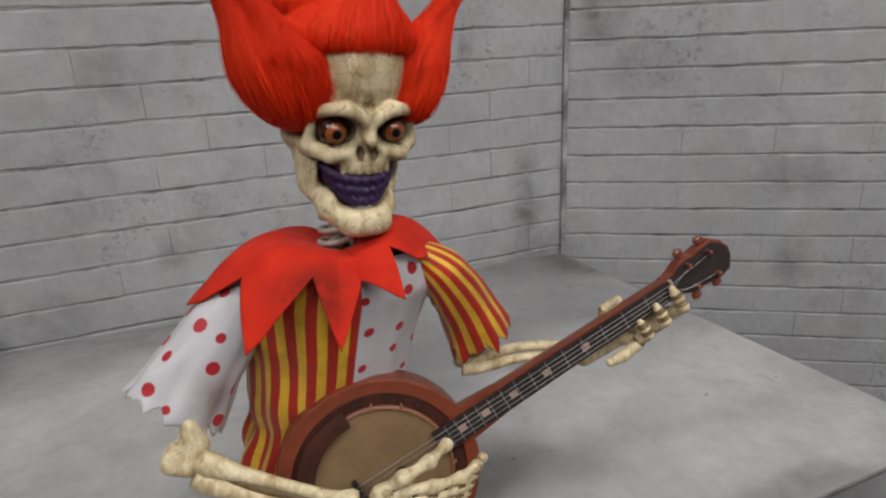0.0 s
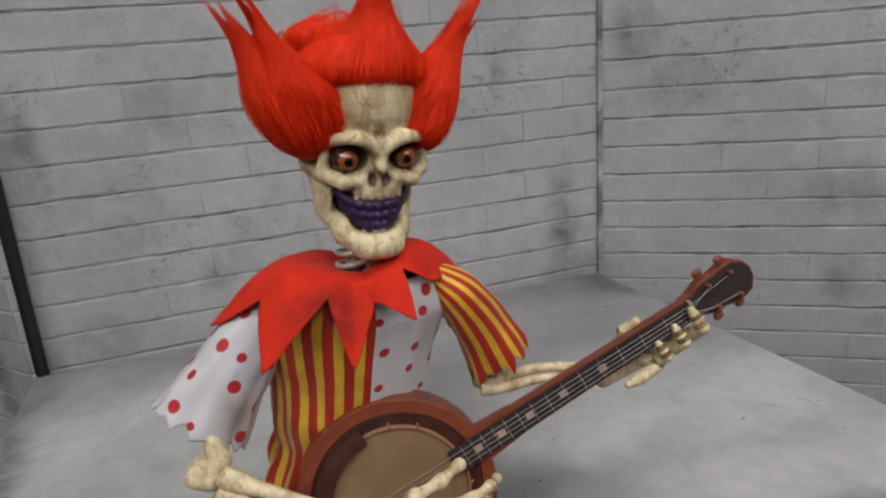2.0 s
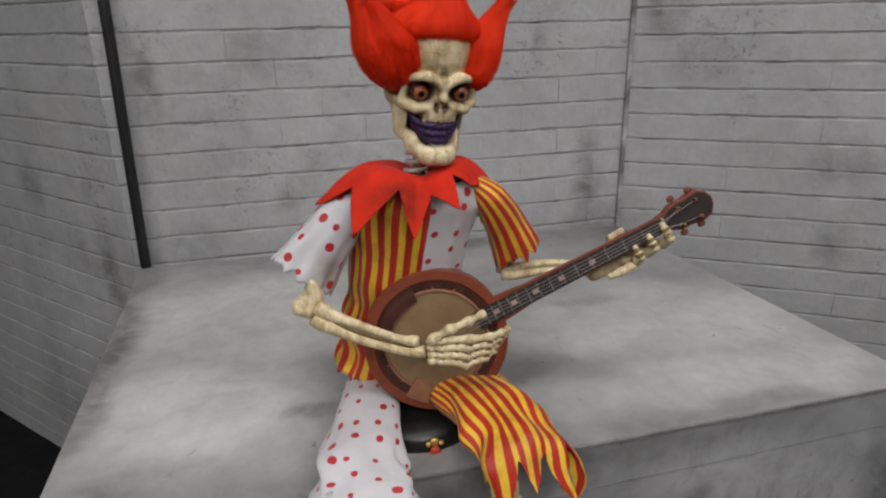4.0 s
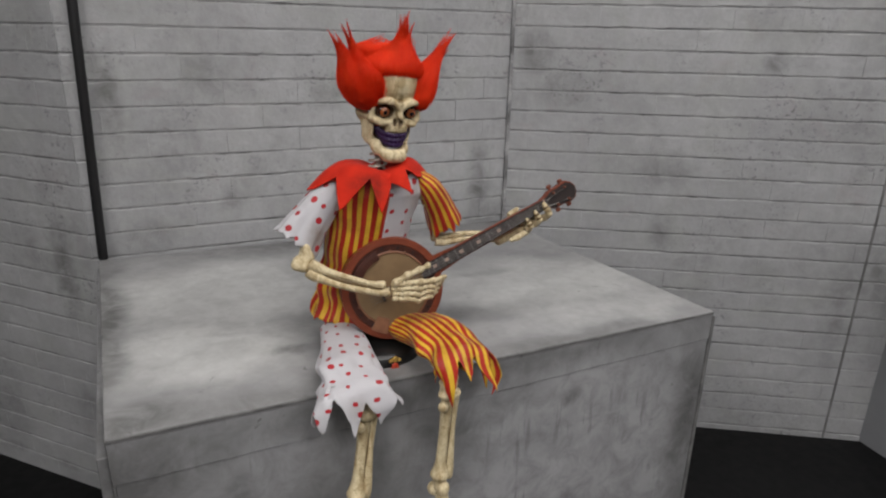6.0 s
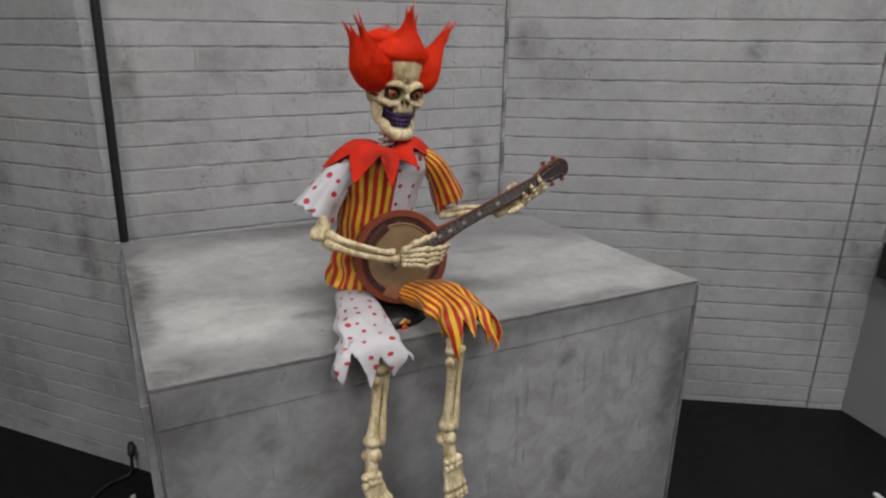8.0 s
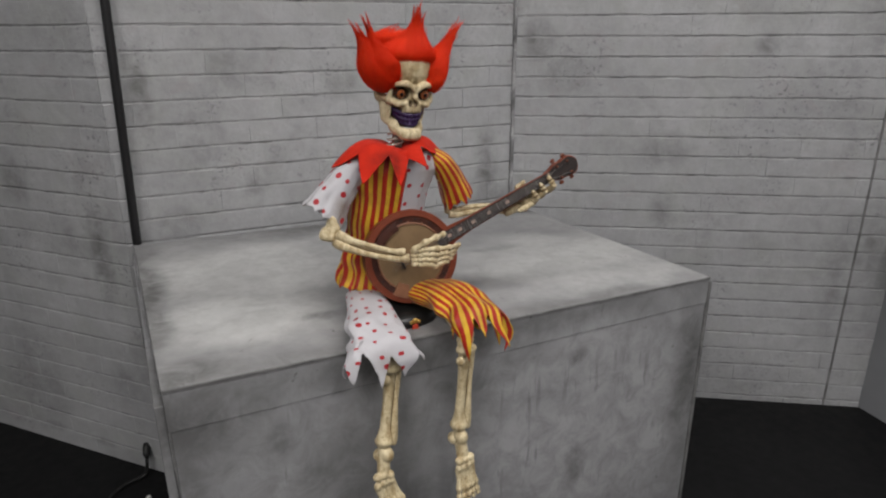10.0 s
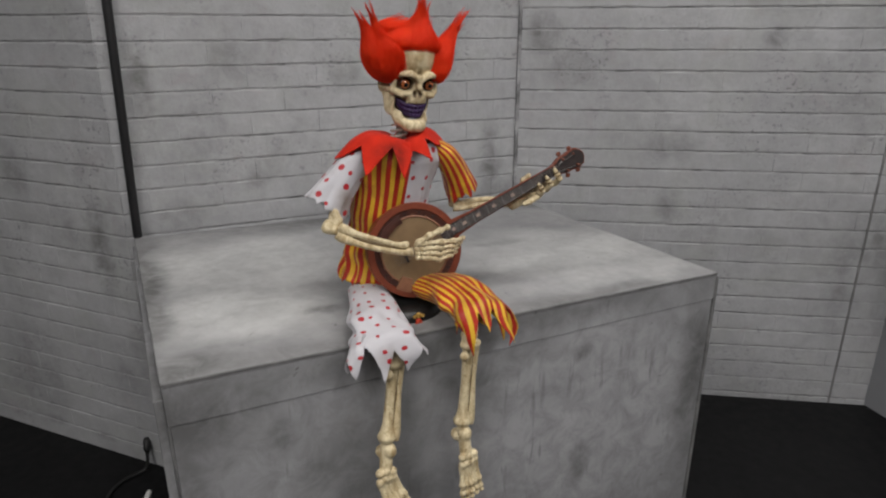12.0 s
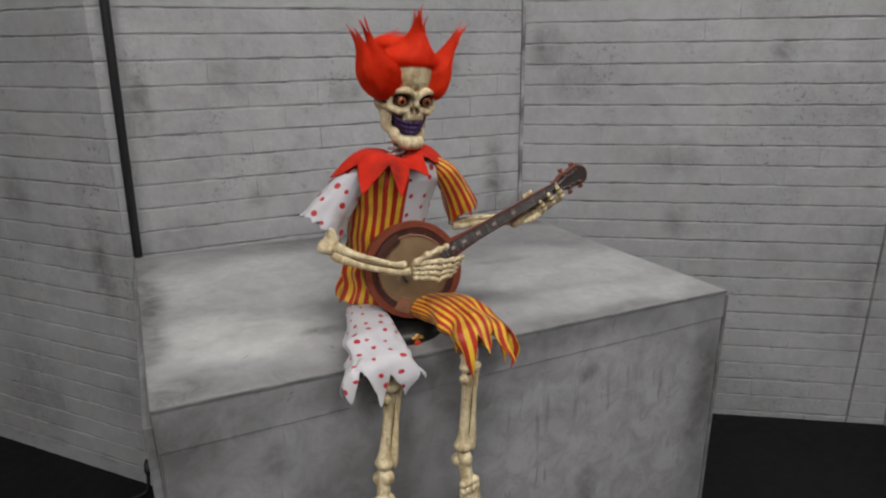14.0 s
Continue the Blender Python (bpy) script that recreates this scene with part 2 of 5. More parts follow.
M_RUBBER = plain("black_rubber", (0.008, 0.008, 0.008), (0.015, 0.015, 0.015), 60, 0.5, 0.2)
M_PLUG = plain("white_plastic", (0.7, 0.7, 0.68), (0.8, 0.8, 0.78), 60, 0.4, 0.1)


def glow(name, colour, strength):
    n = Nodes(name)
    return n.done((0.8, 0.8, 0.8), 0.5, Emission_Color=colour, Emission_Strength=strength)


M_TUBE = glow("lamp_diffuser", (1.0, 0.97, 0.94), 4.0)

# ---- helpers for building ----
def mesh_object(name, verts, faces, mats=(), parent=None, label="", smooth=False, face_mats=None, uvs=None):
    me = bpy.data.meshes.new(name)
    me.from_pydata([tuple(v) for v in verts], [], [tuple(f) for f in faces])
    for m in mats:
        me.materials.append(m)
    if face_mats is not None:
        me.polygons.foreach_set("material_index", np.asarray(face_mats, dtype=np.int32))
    if smooth:
        me.polygons.foreach_set("use_smooth", np.ones(len(me.polygons), dtype=bool))
    if uvs is not None:
        layer = me.uv_layers.new(name="UVMap")
        loops = np.zeros(len(me.loops), dtype=np.int32)
        me.loops.foreach_get("vertex_index", loops)
        layer.data.foreach_set("uv", np.asarray(uvs, dtype=np.float32)[loops].ravel())
    me.update()
    ob = new(name, me)
    if parent is not None:
        ob.parent = parent
    if label:
        ob["label"] = label
    return ob


def part(name, bm, material, parent, label="", smooth=False):
    me = bpy.data.meshes.new(name)
    bmesh.ops.recalc_face_normals(bm, faces=bm.faces)
    bm.to_mesh(me)
    bm.free()
    me.materials.append(material)
    if smooth:
        me.polygons.foreach_set("use_smooth", np.ones(len(me.polygons), dtype=bool))
    ob = new(name, me)
    if parent is not None:
        ob.parent = parent
    if label:
        ob["label"] = label
    return ob


def slab(corners, low, high, bevel=0.002):
    """A prism over a polygon of (x, y) corners; low and high are heights, one or one for each corner."""
    bm = bmesh.new()
    n = len(corners)
    lo = low if isinstance(low, (list, tuple)) else [low] * n
    hi = high if isinstance(high, (list, tuple)) else [high] * n
    a = [bm.verts.new((x, y, z)) for (x, y), z in zip(corners, lo)]
    b = [bm.verts.new((x, y, z)) for (x, y), z in zip(corners, hi)]
    bm.faces.new(a[::-1])
    bm.faces.new(b)
    for i in range(n):
        j = (i + 1) % n
        bm.faces.new((a[i], a[j], b[j], b[i]))
    if bevel:
        bmesh.ops.bevel(bm, geom=list(bm.edges), offset=bevel, segments=2, affect="EDGES", profile=0.6)
    return bm


def empty(name, label, category, at=(0, 0, 0), group="", kind=""):
    ob = new(name)
    ob.location = at
    ob.empty_display_size = 0.05
    return tagged(ob, label, category, group, kind)


def tube_rings(points, radii, sides=10, squash=1.0):
    """Vertices and quads of a tube along points, with closed ends."""
    P = [Vector(p) for p in points]
    verts, faces = [], []
    ref = Vector((0.13, 0.21, 1)).normalized()
    for i, p in enumerate(P):
        d = (P[min(i + 1, len(P) - 1)] - P[max(i - 1, 0)]).normalized()
        side = d.cross(ref)
        if side.length < 0.05:
            side = d.cross(Vector((1, 0.2, 0)))
        side.normalize()
        up = side.cross(d).normalized()
        for k in range(sides):
            a = 2 * math.pi * k / sides
            verts.append(p + (side * math.cos(a) + up * math.sin(a) * squash) * radii[i])
    for i in range(len(P) - 1):
        for k in range(sides):
            l = (k + 1) % sides
            faces.append((i * sides + k, i * sides + l, (i + 1) * sides + l, (i + 1) * sides + k))
    faces.append(tuple(range(sides))[::-1])
    faces.append(tuple((len(P) - 1) * sides + k for k in range(sides)))
    return verts, faces


def smooth_line(points, n):
    """Points along a Catmull-Rom curve through the given ones."""
    P = [Vector(p) for p in points]
    P = [P[0] * 2 - P[1]] + P + [P[-1] * 2 - P[-2]]
    out = []
    for i in range(n + 1):
        s = i / n * (len(P) - 3)
        k = min(int(s), len(P) - 4)
        t = s - k
        a, b, c, d = P[k:k + 4]
        out.append(0.5 * ((2 * b) + (c - a) * t + (2 * a - 5 * b + 4 * c - d) * t * t + (3 * b - a - 3 * c + d) * t ** 3))
    return out


# ---- the setting ----
CORNER_L, CORNER_R, CORNER_E = (-0.03, 0.885), (1.185, 0.868), (2.262, 0.165)
LEFT_DIR, RIGHT_DIR = Vector((-0.676, 0.737, 0)).normalized(), Vector((1.077, -0.703, 0)).normalized()
WALL_TOP = 2.44
floor = part("floor", slab([(-4, -4.2), (4.5, -4.2), (4.5, 4), (-4, 4)], -0.05, 0.0, 0), M_FLOOR, None)
tagged(floor, "black matt floor covering of the display area", "floor", kind="structure")

ceiling = part("ceiling", slab([(-4, -4.2), (4.5, -4.2), (4.5, 4), (-4, 4)], 3.2, 3.3, 0), M_CEIL, None)
tagged(ceiling, "dark painted hall ceiling", "ceiling", kind="structure")
for nm, a, b in (("wall_hall_south", (-4, -4.3), (4.5, -4.2)), ("wall_hall_north", (-4, 4), (4.5, 4.1)),
                 ("wall_hall_west", (-4.1, -4.3), (-4, 4.1)), ("wall_hall_east", (4.5, -4.3), (4.6, 4.1))):
    w = part(nm, slab([a, (b[0], a[1]), b, (a[0], b[1])], 0, 3.2, 0), M_HALL, None)
    tagged(w, "plain grey hall wall", "wall", kind="structure")

BRICK_L, BRICK_H, GAP, PROUD = 0.192, 0.0632, 0.0036, 0.0027
brick_meshes = {}


def brick_mesh(length, seed):
    """One moulded brick face, lying in x and z, proud along -y, with soft uneven edges."""
    key = (round(length, 3), seed)
    if key in brick_meshes:
        return brick_meshes[key]
    rng = random.Random(seed * 977 + round(length * 1000))
    merged = seed % 2  # half of them show hardly any upright joint
    w, h = length - (0.0 if merged else 0.0004), BRICK_H - GAP
    nx = 6
    verts, faces = [], []
    # rows of x: back rim, front rim, inset front
    for inset, y in ((0.0, 0.0), (0.0006, -PROUD * 0.55), (0.0026, -PROUD)):
        for top in (0, 1):
            for i in range(nx + 1):
                x = (0.0 if merged else inset * 0.12) + (w - (0.0 if merged else 0.24 * inset)) * i / nx
                z = (h - inset) if top else inset
                j = 0.0019 if inset else 0.0012
                verts.append((x + rng.uniform(-0.0006, 0.0006), y + rng.uniform(-0.0007, 0.0007) * (inset > 0.001), z + rng.uniform(-j, j)))
    m = 2 * (nx + 1)

    def v(r, top, i):
        return r * m + top * (nx + 1) + i
    for i in range(nx):
        faces.append((v(2, 0, i), v(2, 0, i + 1), v(2, 1, i + 1), v(2, 1, i)))
        for r in (0, 1):
            faces.append((v(r, 0, i), v(r, 0, i + 1), v(r + 1, 0, i + 1), v(r + 1, 0, i)))
            faces.append((v(r + 1, 1, i), v(r + 1, 1, i + 1), v(r, 1, i + 1), v(r, 1, i)))
    for r in (0, 1):
        faces.append((v(r, 0, 0), v(r + 1, 0, 0), v(r + 1, 1, 0), v(r, 1, 0)))
        faces.append((v(r, 0, nx), v(r, 1, nx), v(r + 1, 1, nx), v(r + 1, 0, nx)))
    me = bpy.data.meshes.new("brick")
    me.from_pydata(verts, [], faces)
    me.materials.append(M_BRICK)
    me.update()
    brick_meshes[key] = me
    return me


def brick_wall(name, start, way, length, label, near, low, z_shift=0.0, bond=0.0):
    """A wall panel of moulded bricks from start along way (its face to the right-hand side of way); bricks within the
    distances `near` and the heights `low` are single pieces, the rest one joined mesh."""
    out = Vector((way.y, -way.x, 0))
    s = Vector((*start, 0))
    e = s + way * length
    body = part(name, slab([(s.x, s.y), (e.x, e.y), (e.x - out.x * 0.06, e.y - out.y * 0.06), (s.x - out.x * 0.06, s.y - out.y * 0.06)], 0, WALL_TOP, 0), M_JOINT, None)
    tagged(body, label, "wall", kind="structure")
    rng = random.Random(len(name))
    far_v, far_f = [], []
    turn = math.atan2(way.y, way.x)
    row = 0
    z = z_shift
    while z < WALL_TOP - 0.01:
        x = -BRICK_L * ((0.5 if row % 2 else 0.0) + bond)
        while x < length - 0.006:
            a, b = max(x, 0.001), min(x + BRICK_L, length)
            x += BRICK_L
            if b - a < 0.012:
                continue
            me = brick_mesh(b - a, rng.randrange(4))
            p = s + way * a + Vector((0, 0, z))
            tilt = rng.uniform(-0.004, 0.004)
            if near[0] < a < near[1] and low[0] <= z <= low[1]:
                ob = new("brick", me)
                ob.parent = body
                ob.matrix_local = Matrix.Translation(p) @ Matrix.Rotation(turn, 4, "Z") @ Matrix.Rotation(tilt, 4, "Y")
            else:
                m = Matrix.Translation(p) @ Matrix.Rotation(turn, 4, "Z")
                k = len(far_v)
                far_v.extend(m @ q.co for q in me.vertices)
                far_f.extend(tuple(i + k for i in f.vertices) for f in me.polygons)
        z += BRICK_H
        row += 1
    rest = mesh_object("brick_field", far_v, far_f, [M_BRICK], body)
    tagged(rest, kind="stuff")
    return body

wall_left = "grey-painted moulded brick wall panel with grime streaks"
brick_wall("wall_left", (CORNER_L[0] + LEFT_DIR.x * 2.4, CORNER_L[1] + LEFT_DIR.y * 2.4), -LEFT_DIR, 2.4, wall_left, (1.35, 9), (-0.1, 1.6), -0.0042)
brick_wall("wall_back", CORNER_L, (Vector((*CORNER_R, 0)) - Vector((*CORNER_L, 0))).normalized(), 1.215,
           "grey-painted moulded brick wall panel behind the crate", (-1, 9), (0.68, 1.75), -0.0042, 0.146)
brick_wall("wall_right", CORNER_R, RIGHT_DIR, 1.286, "grey-painted moulded brick wall panel with sooty smudges", (-1, 9), (-0.1, 1.6), -0.0398, 0.64)

# plain grey panel that closes the corner on the far side
e0 = Vector((*CORNER_E, 0))
grey_dir = Vector((-0.16, -1, 0)).normalized()
e1 = e0 + grey_dir * 2.2
wall_grey = part("wall_east", slab([(e0.x, e0.y), (e0.x + 0.06, e0.y), (e1.x + 0.06, e1.y), (e1.x, e1.y)], 0, WALL_TOP, 0.002), M_GREY, None)
tagged(wall_grey, "smooth grey-painted wall panel", "wall", kind="structure")

# vertical seam strip on the right wall and corner bead
seam_at = Vector((*CORNER_R, 0)) + RIGHT_DIR * 1.163
seam = part("trim", slab([(seam_at.x - 0.003, seam_at.y - 0.003), (seam_at.x + 0.003, seam_at.y - 0.007), (seam_at.x + 0.006, seam_at.y + 0.002), (seam_at.x, seam_at.y + 0.006)], 0, WALL_TOP, 0.001), M_EDGE, None)
tagged(seam, "dark narrow joint between wall panels", "trim", kind="structure")
bead = part("trim", slab([(1.177, 0.856), (1.187, 0.854), (1.19, 0.868), (1.18, 0.87)], 0.70, WALL_TOP, 0.001), M_JOINT, None)
tagged(bead, "grey corner joint between wall panels", "trim", kind="structure")

# black pole on the outer corner, on the crate's rear edge; lean fitted to the camera's view
px, py = -0.004, 0.862
v, f = tube_rings([(px, py, 0.757), (px, py, 0.77), (px + 0.025, py + 0.004, 1.6), (px + 0.05, py + 0.006, 2.44)], [0.0112] * 4, 14)
pole = mesh_object("corner_pole", v, f, [M_POLE])
tagged(pole, "black round metal pole against the brick corner, slightly leaning", "pole")

# ---- the crate ----
TOP = [(0.012, -0.012), (1.216, 0.004), (1.176, 0.855), (-0.014, 0.852)]
TOP_Z = [0.772, 0.747, 0.736, 0.757]
crate = empty("crate", "large grey-painted wooden display crate with worn scuffed edges", "crate")
part("top_panel", slab([(TOP[0][0], TOP[0][1] + 0.006), (TOP[1][0], TOP[1][1] + 0.006), TOP[2], TOP[3]], [z - 0.018 for z in TOP_Z], TOP_Z, 0.0025), M_TOP, crate, "pale cloudy grey top board")
fl, fr, br, bl = TOP
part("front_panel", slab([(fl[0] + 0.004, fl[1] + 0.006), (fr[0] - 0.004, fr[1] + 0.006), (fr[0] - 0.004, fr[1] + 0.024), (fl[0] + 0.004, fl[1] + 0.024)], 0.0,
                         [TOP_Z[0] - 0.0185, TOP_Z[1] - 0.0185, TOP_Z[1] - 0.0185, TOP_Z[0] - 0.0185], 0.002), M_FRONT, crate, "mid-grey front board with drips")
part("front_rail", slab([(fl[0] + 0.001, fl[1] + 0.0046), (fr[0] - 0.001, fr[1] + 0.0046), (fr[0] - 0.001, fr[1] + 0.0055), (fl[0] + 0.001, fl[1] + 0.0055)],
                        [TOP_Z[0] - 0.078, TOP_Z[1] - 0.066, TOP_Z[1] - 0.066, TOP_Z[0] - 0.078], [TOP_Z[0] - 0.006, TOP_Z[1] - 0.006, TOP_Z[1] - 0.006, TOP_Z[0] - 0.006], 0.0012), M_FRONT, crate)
# thin dark strip, puts the shadow line under the top's edge into colour
part("edge_strip", slab([(fl[0] + 0.0005, fl[1] + 0.003), (fr[0] - 0.0005, fr[1] + 0.003), (fr[0] - 0.0005, fr[1] + 0.0056), (fl[0] + 0.0005, fl[1] + 0.0056)],
                        [TOP_Z[0] - 0.0055, TOP_Z[1] - 0.0055, TOP_Z[1] - 0.0055, TOP_Z[0] - 0.0055], [TOP_Z[0] - 0.001, TOP_Z[1] - 0.001, TOP_Z[1] - 0.001, TOP_Z[0] - 0.001], 0.0004), M_EDGE, crate, "dark strip for the shadow line of the front edge")
for sx, sy in ((0.035, 0.03), (0.022, 0.075), (1.19, 0.04), (0.6, 0.012)):
    sz = 0.768 - 0.02 * sx - 0.013 * sy
    v, f = tube_rings([(sx, sy, sz - 0.004), (sx, sy, sz + 0.0006)], [0.0035, 0.0032], 12)
    mesh_object("screw", v, f, [M_POLE], crate)
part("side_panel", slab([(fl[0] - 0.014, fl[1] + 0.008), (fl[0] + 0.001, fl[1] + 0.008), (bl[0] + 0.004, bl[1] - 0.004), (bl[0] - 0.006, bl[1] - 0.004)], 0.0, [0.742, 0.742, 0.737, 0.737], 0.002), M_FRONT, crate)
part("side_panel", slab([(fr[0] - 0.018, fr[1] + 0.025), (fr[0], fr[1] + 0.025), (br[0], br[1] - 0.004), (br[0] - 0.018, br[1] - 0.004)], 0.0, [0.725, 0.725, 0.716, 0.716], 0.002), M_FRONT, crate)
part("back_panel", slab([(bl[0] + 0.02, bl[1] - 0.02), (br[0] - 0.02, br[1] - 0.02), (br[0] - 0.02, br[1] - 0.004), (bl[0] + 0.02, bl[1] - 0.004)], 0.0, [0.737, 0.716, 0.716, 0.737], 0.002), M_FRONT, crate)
part("corner_strip", slab([(fr[0] - 0.003, fr[1] + 0.003), (fr[0] + 0.006, fr[1] + 0.003), (fr[0] + 0.006, fr[1] + 0.024), (fr[0] - 0.003, fr[1] + 0.024)], 0.0, 0.735, 0.0015), M_EDGE, crate, "dark narrow strip at the crate corner")
# dark sliver stands for the gap between front and side board
part("corner_strip", slab([(fl[0] + 0.0015, fl[1] + 0.005), (fl[0] + 0.0038, fl[1] + 0.005), (fl[0] + 0.0038, fl[1] + 0.024), (fl[0] + 0.0015, fl[1] + 0.024)], 0.0, 0.748, 0.0006), M_EDGE, crate, "dark narrow strip at the crate corner")

# ceiling lamps
for lx, ly, lw in LAMPS:
    lamp = empty("ceiling_light", "flat white ceiling panel lamp, switched on", "lamp", (lx, ly, 3.2), "ceiling lamps")
    bm = slab([(-0.48, -0.28), (0.48, -0.28), (0.48, 0.28), (-0.48, 0.28)], -0.1, 0.0, 0.004)
    part("frame", bm, M_HALL, lamp)
    part("diffuser", slab([(-0.45, -0.25), (0.45, -0.25), (0.45, 0.25), (-0.45, 0.25)], -0.112, -0.101, 0.002), M_TUBE, lamp)

# ---- materials of the figure, its costume and the banjo ----
# the head's axes: x to the doll's left, y towards the back, z up, from between the eyes
HEAD_TURN, HEAD_NOD = 7.0, 4.0
HEAD_AT = Vector((0.503, 0.12, 1.196))
HEAD = Matrix.Translation(HEAD_AT) @ Matrix.Rotation(radians(HEAD_TURN), 4, "Z") @ Matrix.Rotation(radians(HEAD_NOD), 4, "X") @ Matrix.Rotation(radians(5.0), 4, "Y")


def bone_material(name, pale, dirt, amount):
    """Ivory plastic with an umber wash; the shade of the face's hollows is coloured in with it."""
    n = Nodes(name)
    at = n.place("world")
    coarse, fine = n.noise(at, 46, 5, 0.7, 0.8), n.noise(at, 260, 4, 0.65)
    c = n.mix(n.ramp(coarse, (0.42, 0.0), (0.66, amount)), pale, dirt)
    c = n.mix(n.ramp(fine, (0.52, 0.0), (0.74, 0.28)), c, dirt)
    c = n.mix(n.ramp(n.noise(at, 130, 3, 0.5, 1.5), (0.6, 0.0), (0.68, 0.5)), c, (0.2, 0.13, 0.055))
    c = n.mix(n.ramp(n.noise(n.stretch(at, (75, 75, 16)), 1.0, 4, 0.6, 0.5), (0.46, 0.0), (0.66, 0.65)), c, (0.28, 0.175, 0.068))
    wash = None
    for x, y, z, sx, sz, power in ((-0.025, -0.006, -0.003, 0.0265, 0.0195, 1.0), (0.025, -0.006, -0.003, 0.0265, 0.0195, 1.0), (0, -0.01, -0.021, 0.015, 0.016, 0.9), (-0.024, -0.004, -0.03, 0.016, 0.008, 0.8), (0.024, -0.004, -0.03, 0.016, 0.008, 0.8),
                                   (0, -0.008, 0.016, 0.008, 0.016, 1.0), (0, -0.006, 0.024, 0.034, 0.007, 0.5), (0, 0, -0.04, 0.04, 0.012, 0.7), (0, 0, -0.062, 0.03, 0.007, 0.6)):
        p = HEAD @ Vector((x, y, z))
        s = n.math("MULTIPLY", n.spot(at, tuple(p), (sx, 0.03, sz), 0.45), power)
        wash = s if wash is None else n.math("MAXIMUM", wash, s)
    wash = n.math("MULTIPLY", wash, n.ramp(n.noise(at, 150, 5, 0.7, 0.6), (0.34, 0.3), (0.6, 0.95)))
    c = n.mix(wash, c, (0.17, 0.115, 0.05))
    v = n.add("ShaderNodeTexVoronoi", feature="DISTANCE_TO_EDGE")
    n.link(n.stretch(at, (15, 15, 15)), v.inputs["Vector"])
    crack = n.math("MULTIPLY", n.ramp(v.outputs["Distance"], (0.0, 1.0), (0.014, 0.0)), n.spot(at, tuple(HEAD @ Vector((-0.018, 0.0, 0.05))), (0.022, 0.03, 0.03), 0.6))
    c = n.mix(n.math("MULTIPLY", crack, 0.75), c, (0.16, 0.11, 0.06))
    return n.done(c, n.ramp(fine, (0.3, 0.4), (0.7, 0.6)), n.bump(fine, 0.45, 0.0014, n.bump(coarse, 0.4, 0.003)), spec=0.35)


def cloth_weave(n, at):
    return n.bump(n.noise(at, 900, 2, 0.5), 0.25, 0.0006, n.bump(n.noise(at, 60, 3, 0.55), 0.35, 0.003))


def stripe_cloth():
    n = Nodes("striped_satin")
    uv, at = n.place("uv"), n.place("world")
    u = n.split(uv)[0]
    wob = n.math("MULTIPLY", n.noise(n.stretch(uv, (30, 14, 1)), 1.0, 2), 0.12)
    f = n.math("FRACT", n.math("ADD", n.math("DIVIDE", u, 0.0158), wob))
    band = n.ramp(f, (0.0, 0.0), (0.03, 1.0), (0.46, 1.0), (0.5, 0.0))
    dirt = n.ramp(n.noise(at, 28, 4, 0.6), (0.42, 0.0), (0.7, 0.7))
    yellow = n.mix(dirt, (0.7, 0.42, 0.028), (0.34, 0.16, 0.016))
    red = n.mix(dirt, (0.4, 0.018, 0.006), (0.2, 0.01, 0.006))
    return n.done(n.mix(band, red, yellow), 0.5, cloth_weave(n, at), spec=0.35, Sheen_Weight=0.15)


def dot_cloth():
    n = Nodes("dotted_satin")
    uv, at = n.place("uv"), n.place("world")
    v = n.add("ShaderNodeTexVoronoi", voronoi_dimensions="2D")
    n.link(uv, v.inputs["Vector"])
    v.inputs["Scale"].default_value, v.inputs["Randomness"].default_value = 34.0, 0.55
    size = n.math("MULTIPLY_ADD", n.split(v.outputs["Color"])[0], 0.09, 0.095)
    dot = n.ramp(n.math("SUBTRACT", v.outputs["Distance"], size), (0.0, 1.0), (0.02, 0.0))
    dirt = n.ramp(n.noise(at, 14, 5, 0.6), (0.55, 0.0), (0.8, 0.4))
    white = n.mix(dirt, (0.53, 0.52, 0.55), (0.3, 0.25, 0.22))
    # stains at cuff and knee; the chest patch is the collar's shadow, coloured in
    for centre, size, power in (((0.36, 0.115, 0.99), (0.032, 0.05, 0.04), 0.75), ((0.36, -0.08, 0.77), (0.03, 0.04, 0.03), 0.3), ((0.53, 0.1, 1.04), (0.03, 0.06, 0.05), 0.45)):
        stain_shade = n.math("MULTIPLY", n.spot(at, centre, size, 0.1), n.ramp(n.noise(at, 30, 4, 0.6), (0.3, 0.3), (0.6, 1.0)))
        white = n.mix(n.math("MULTIPLY", stain_shade, power), white, (0.24, 0.18, 0.14))
    return n.done(n.mix(dot, white, (0.4, 0.018, 0.026)), 0.5, cloth_weave(n, at), spec=0.35, Sheen_Weight=0.1)


def felt_cloth():
    n = Nodes("red_felt")
    at = n.place("world")
    # two darker red patches, one at the front and one near a shoulder
    dark_patch = n.math("MULTIPLY", n.spot(at, (0.44, 0.09, 1.072), (0.05, 0.07, 0.042), 0.1), n.ramp(n.noise(at, 38, 4, 0.6), (0.32, 0.0), (0.55, 1.0)))
    dark_patch2 = n.math("MULTIPLY", n.spot(at, (0.56, 0.1, 1.085), (0.02, 0.05, 0.03), 0.1), 0.6)
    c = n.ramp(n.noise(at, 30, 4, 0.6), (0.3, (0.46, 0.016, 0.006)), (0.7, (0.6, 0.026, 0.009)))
    c = n.mix(n.math("MULTIPLY", n.math("MAXIMUM", dark_patch, dark_patch2), 0.8), c, (0.1, 0.012, 0.008))
    return n.done(c, 0.8, n.bump(n.noise(at, 700, 3, 0.6), 0.4, 0.0008), spec=0.15, Sheen_Weight=0.05)


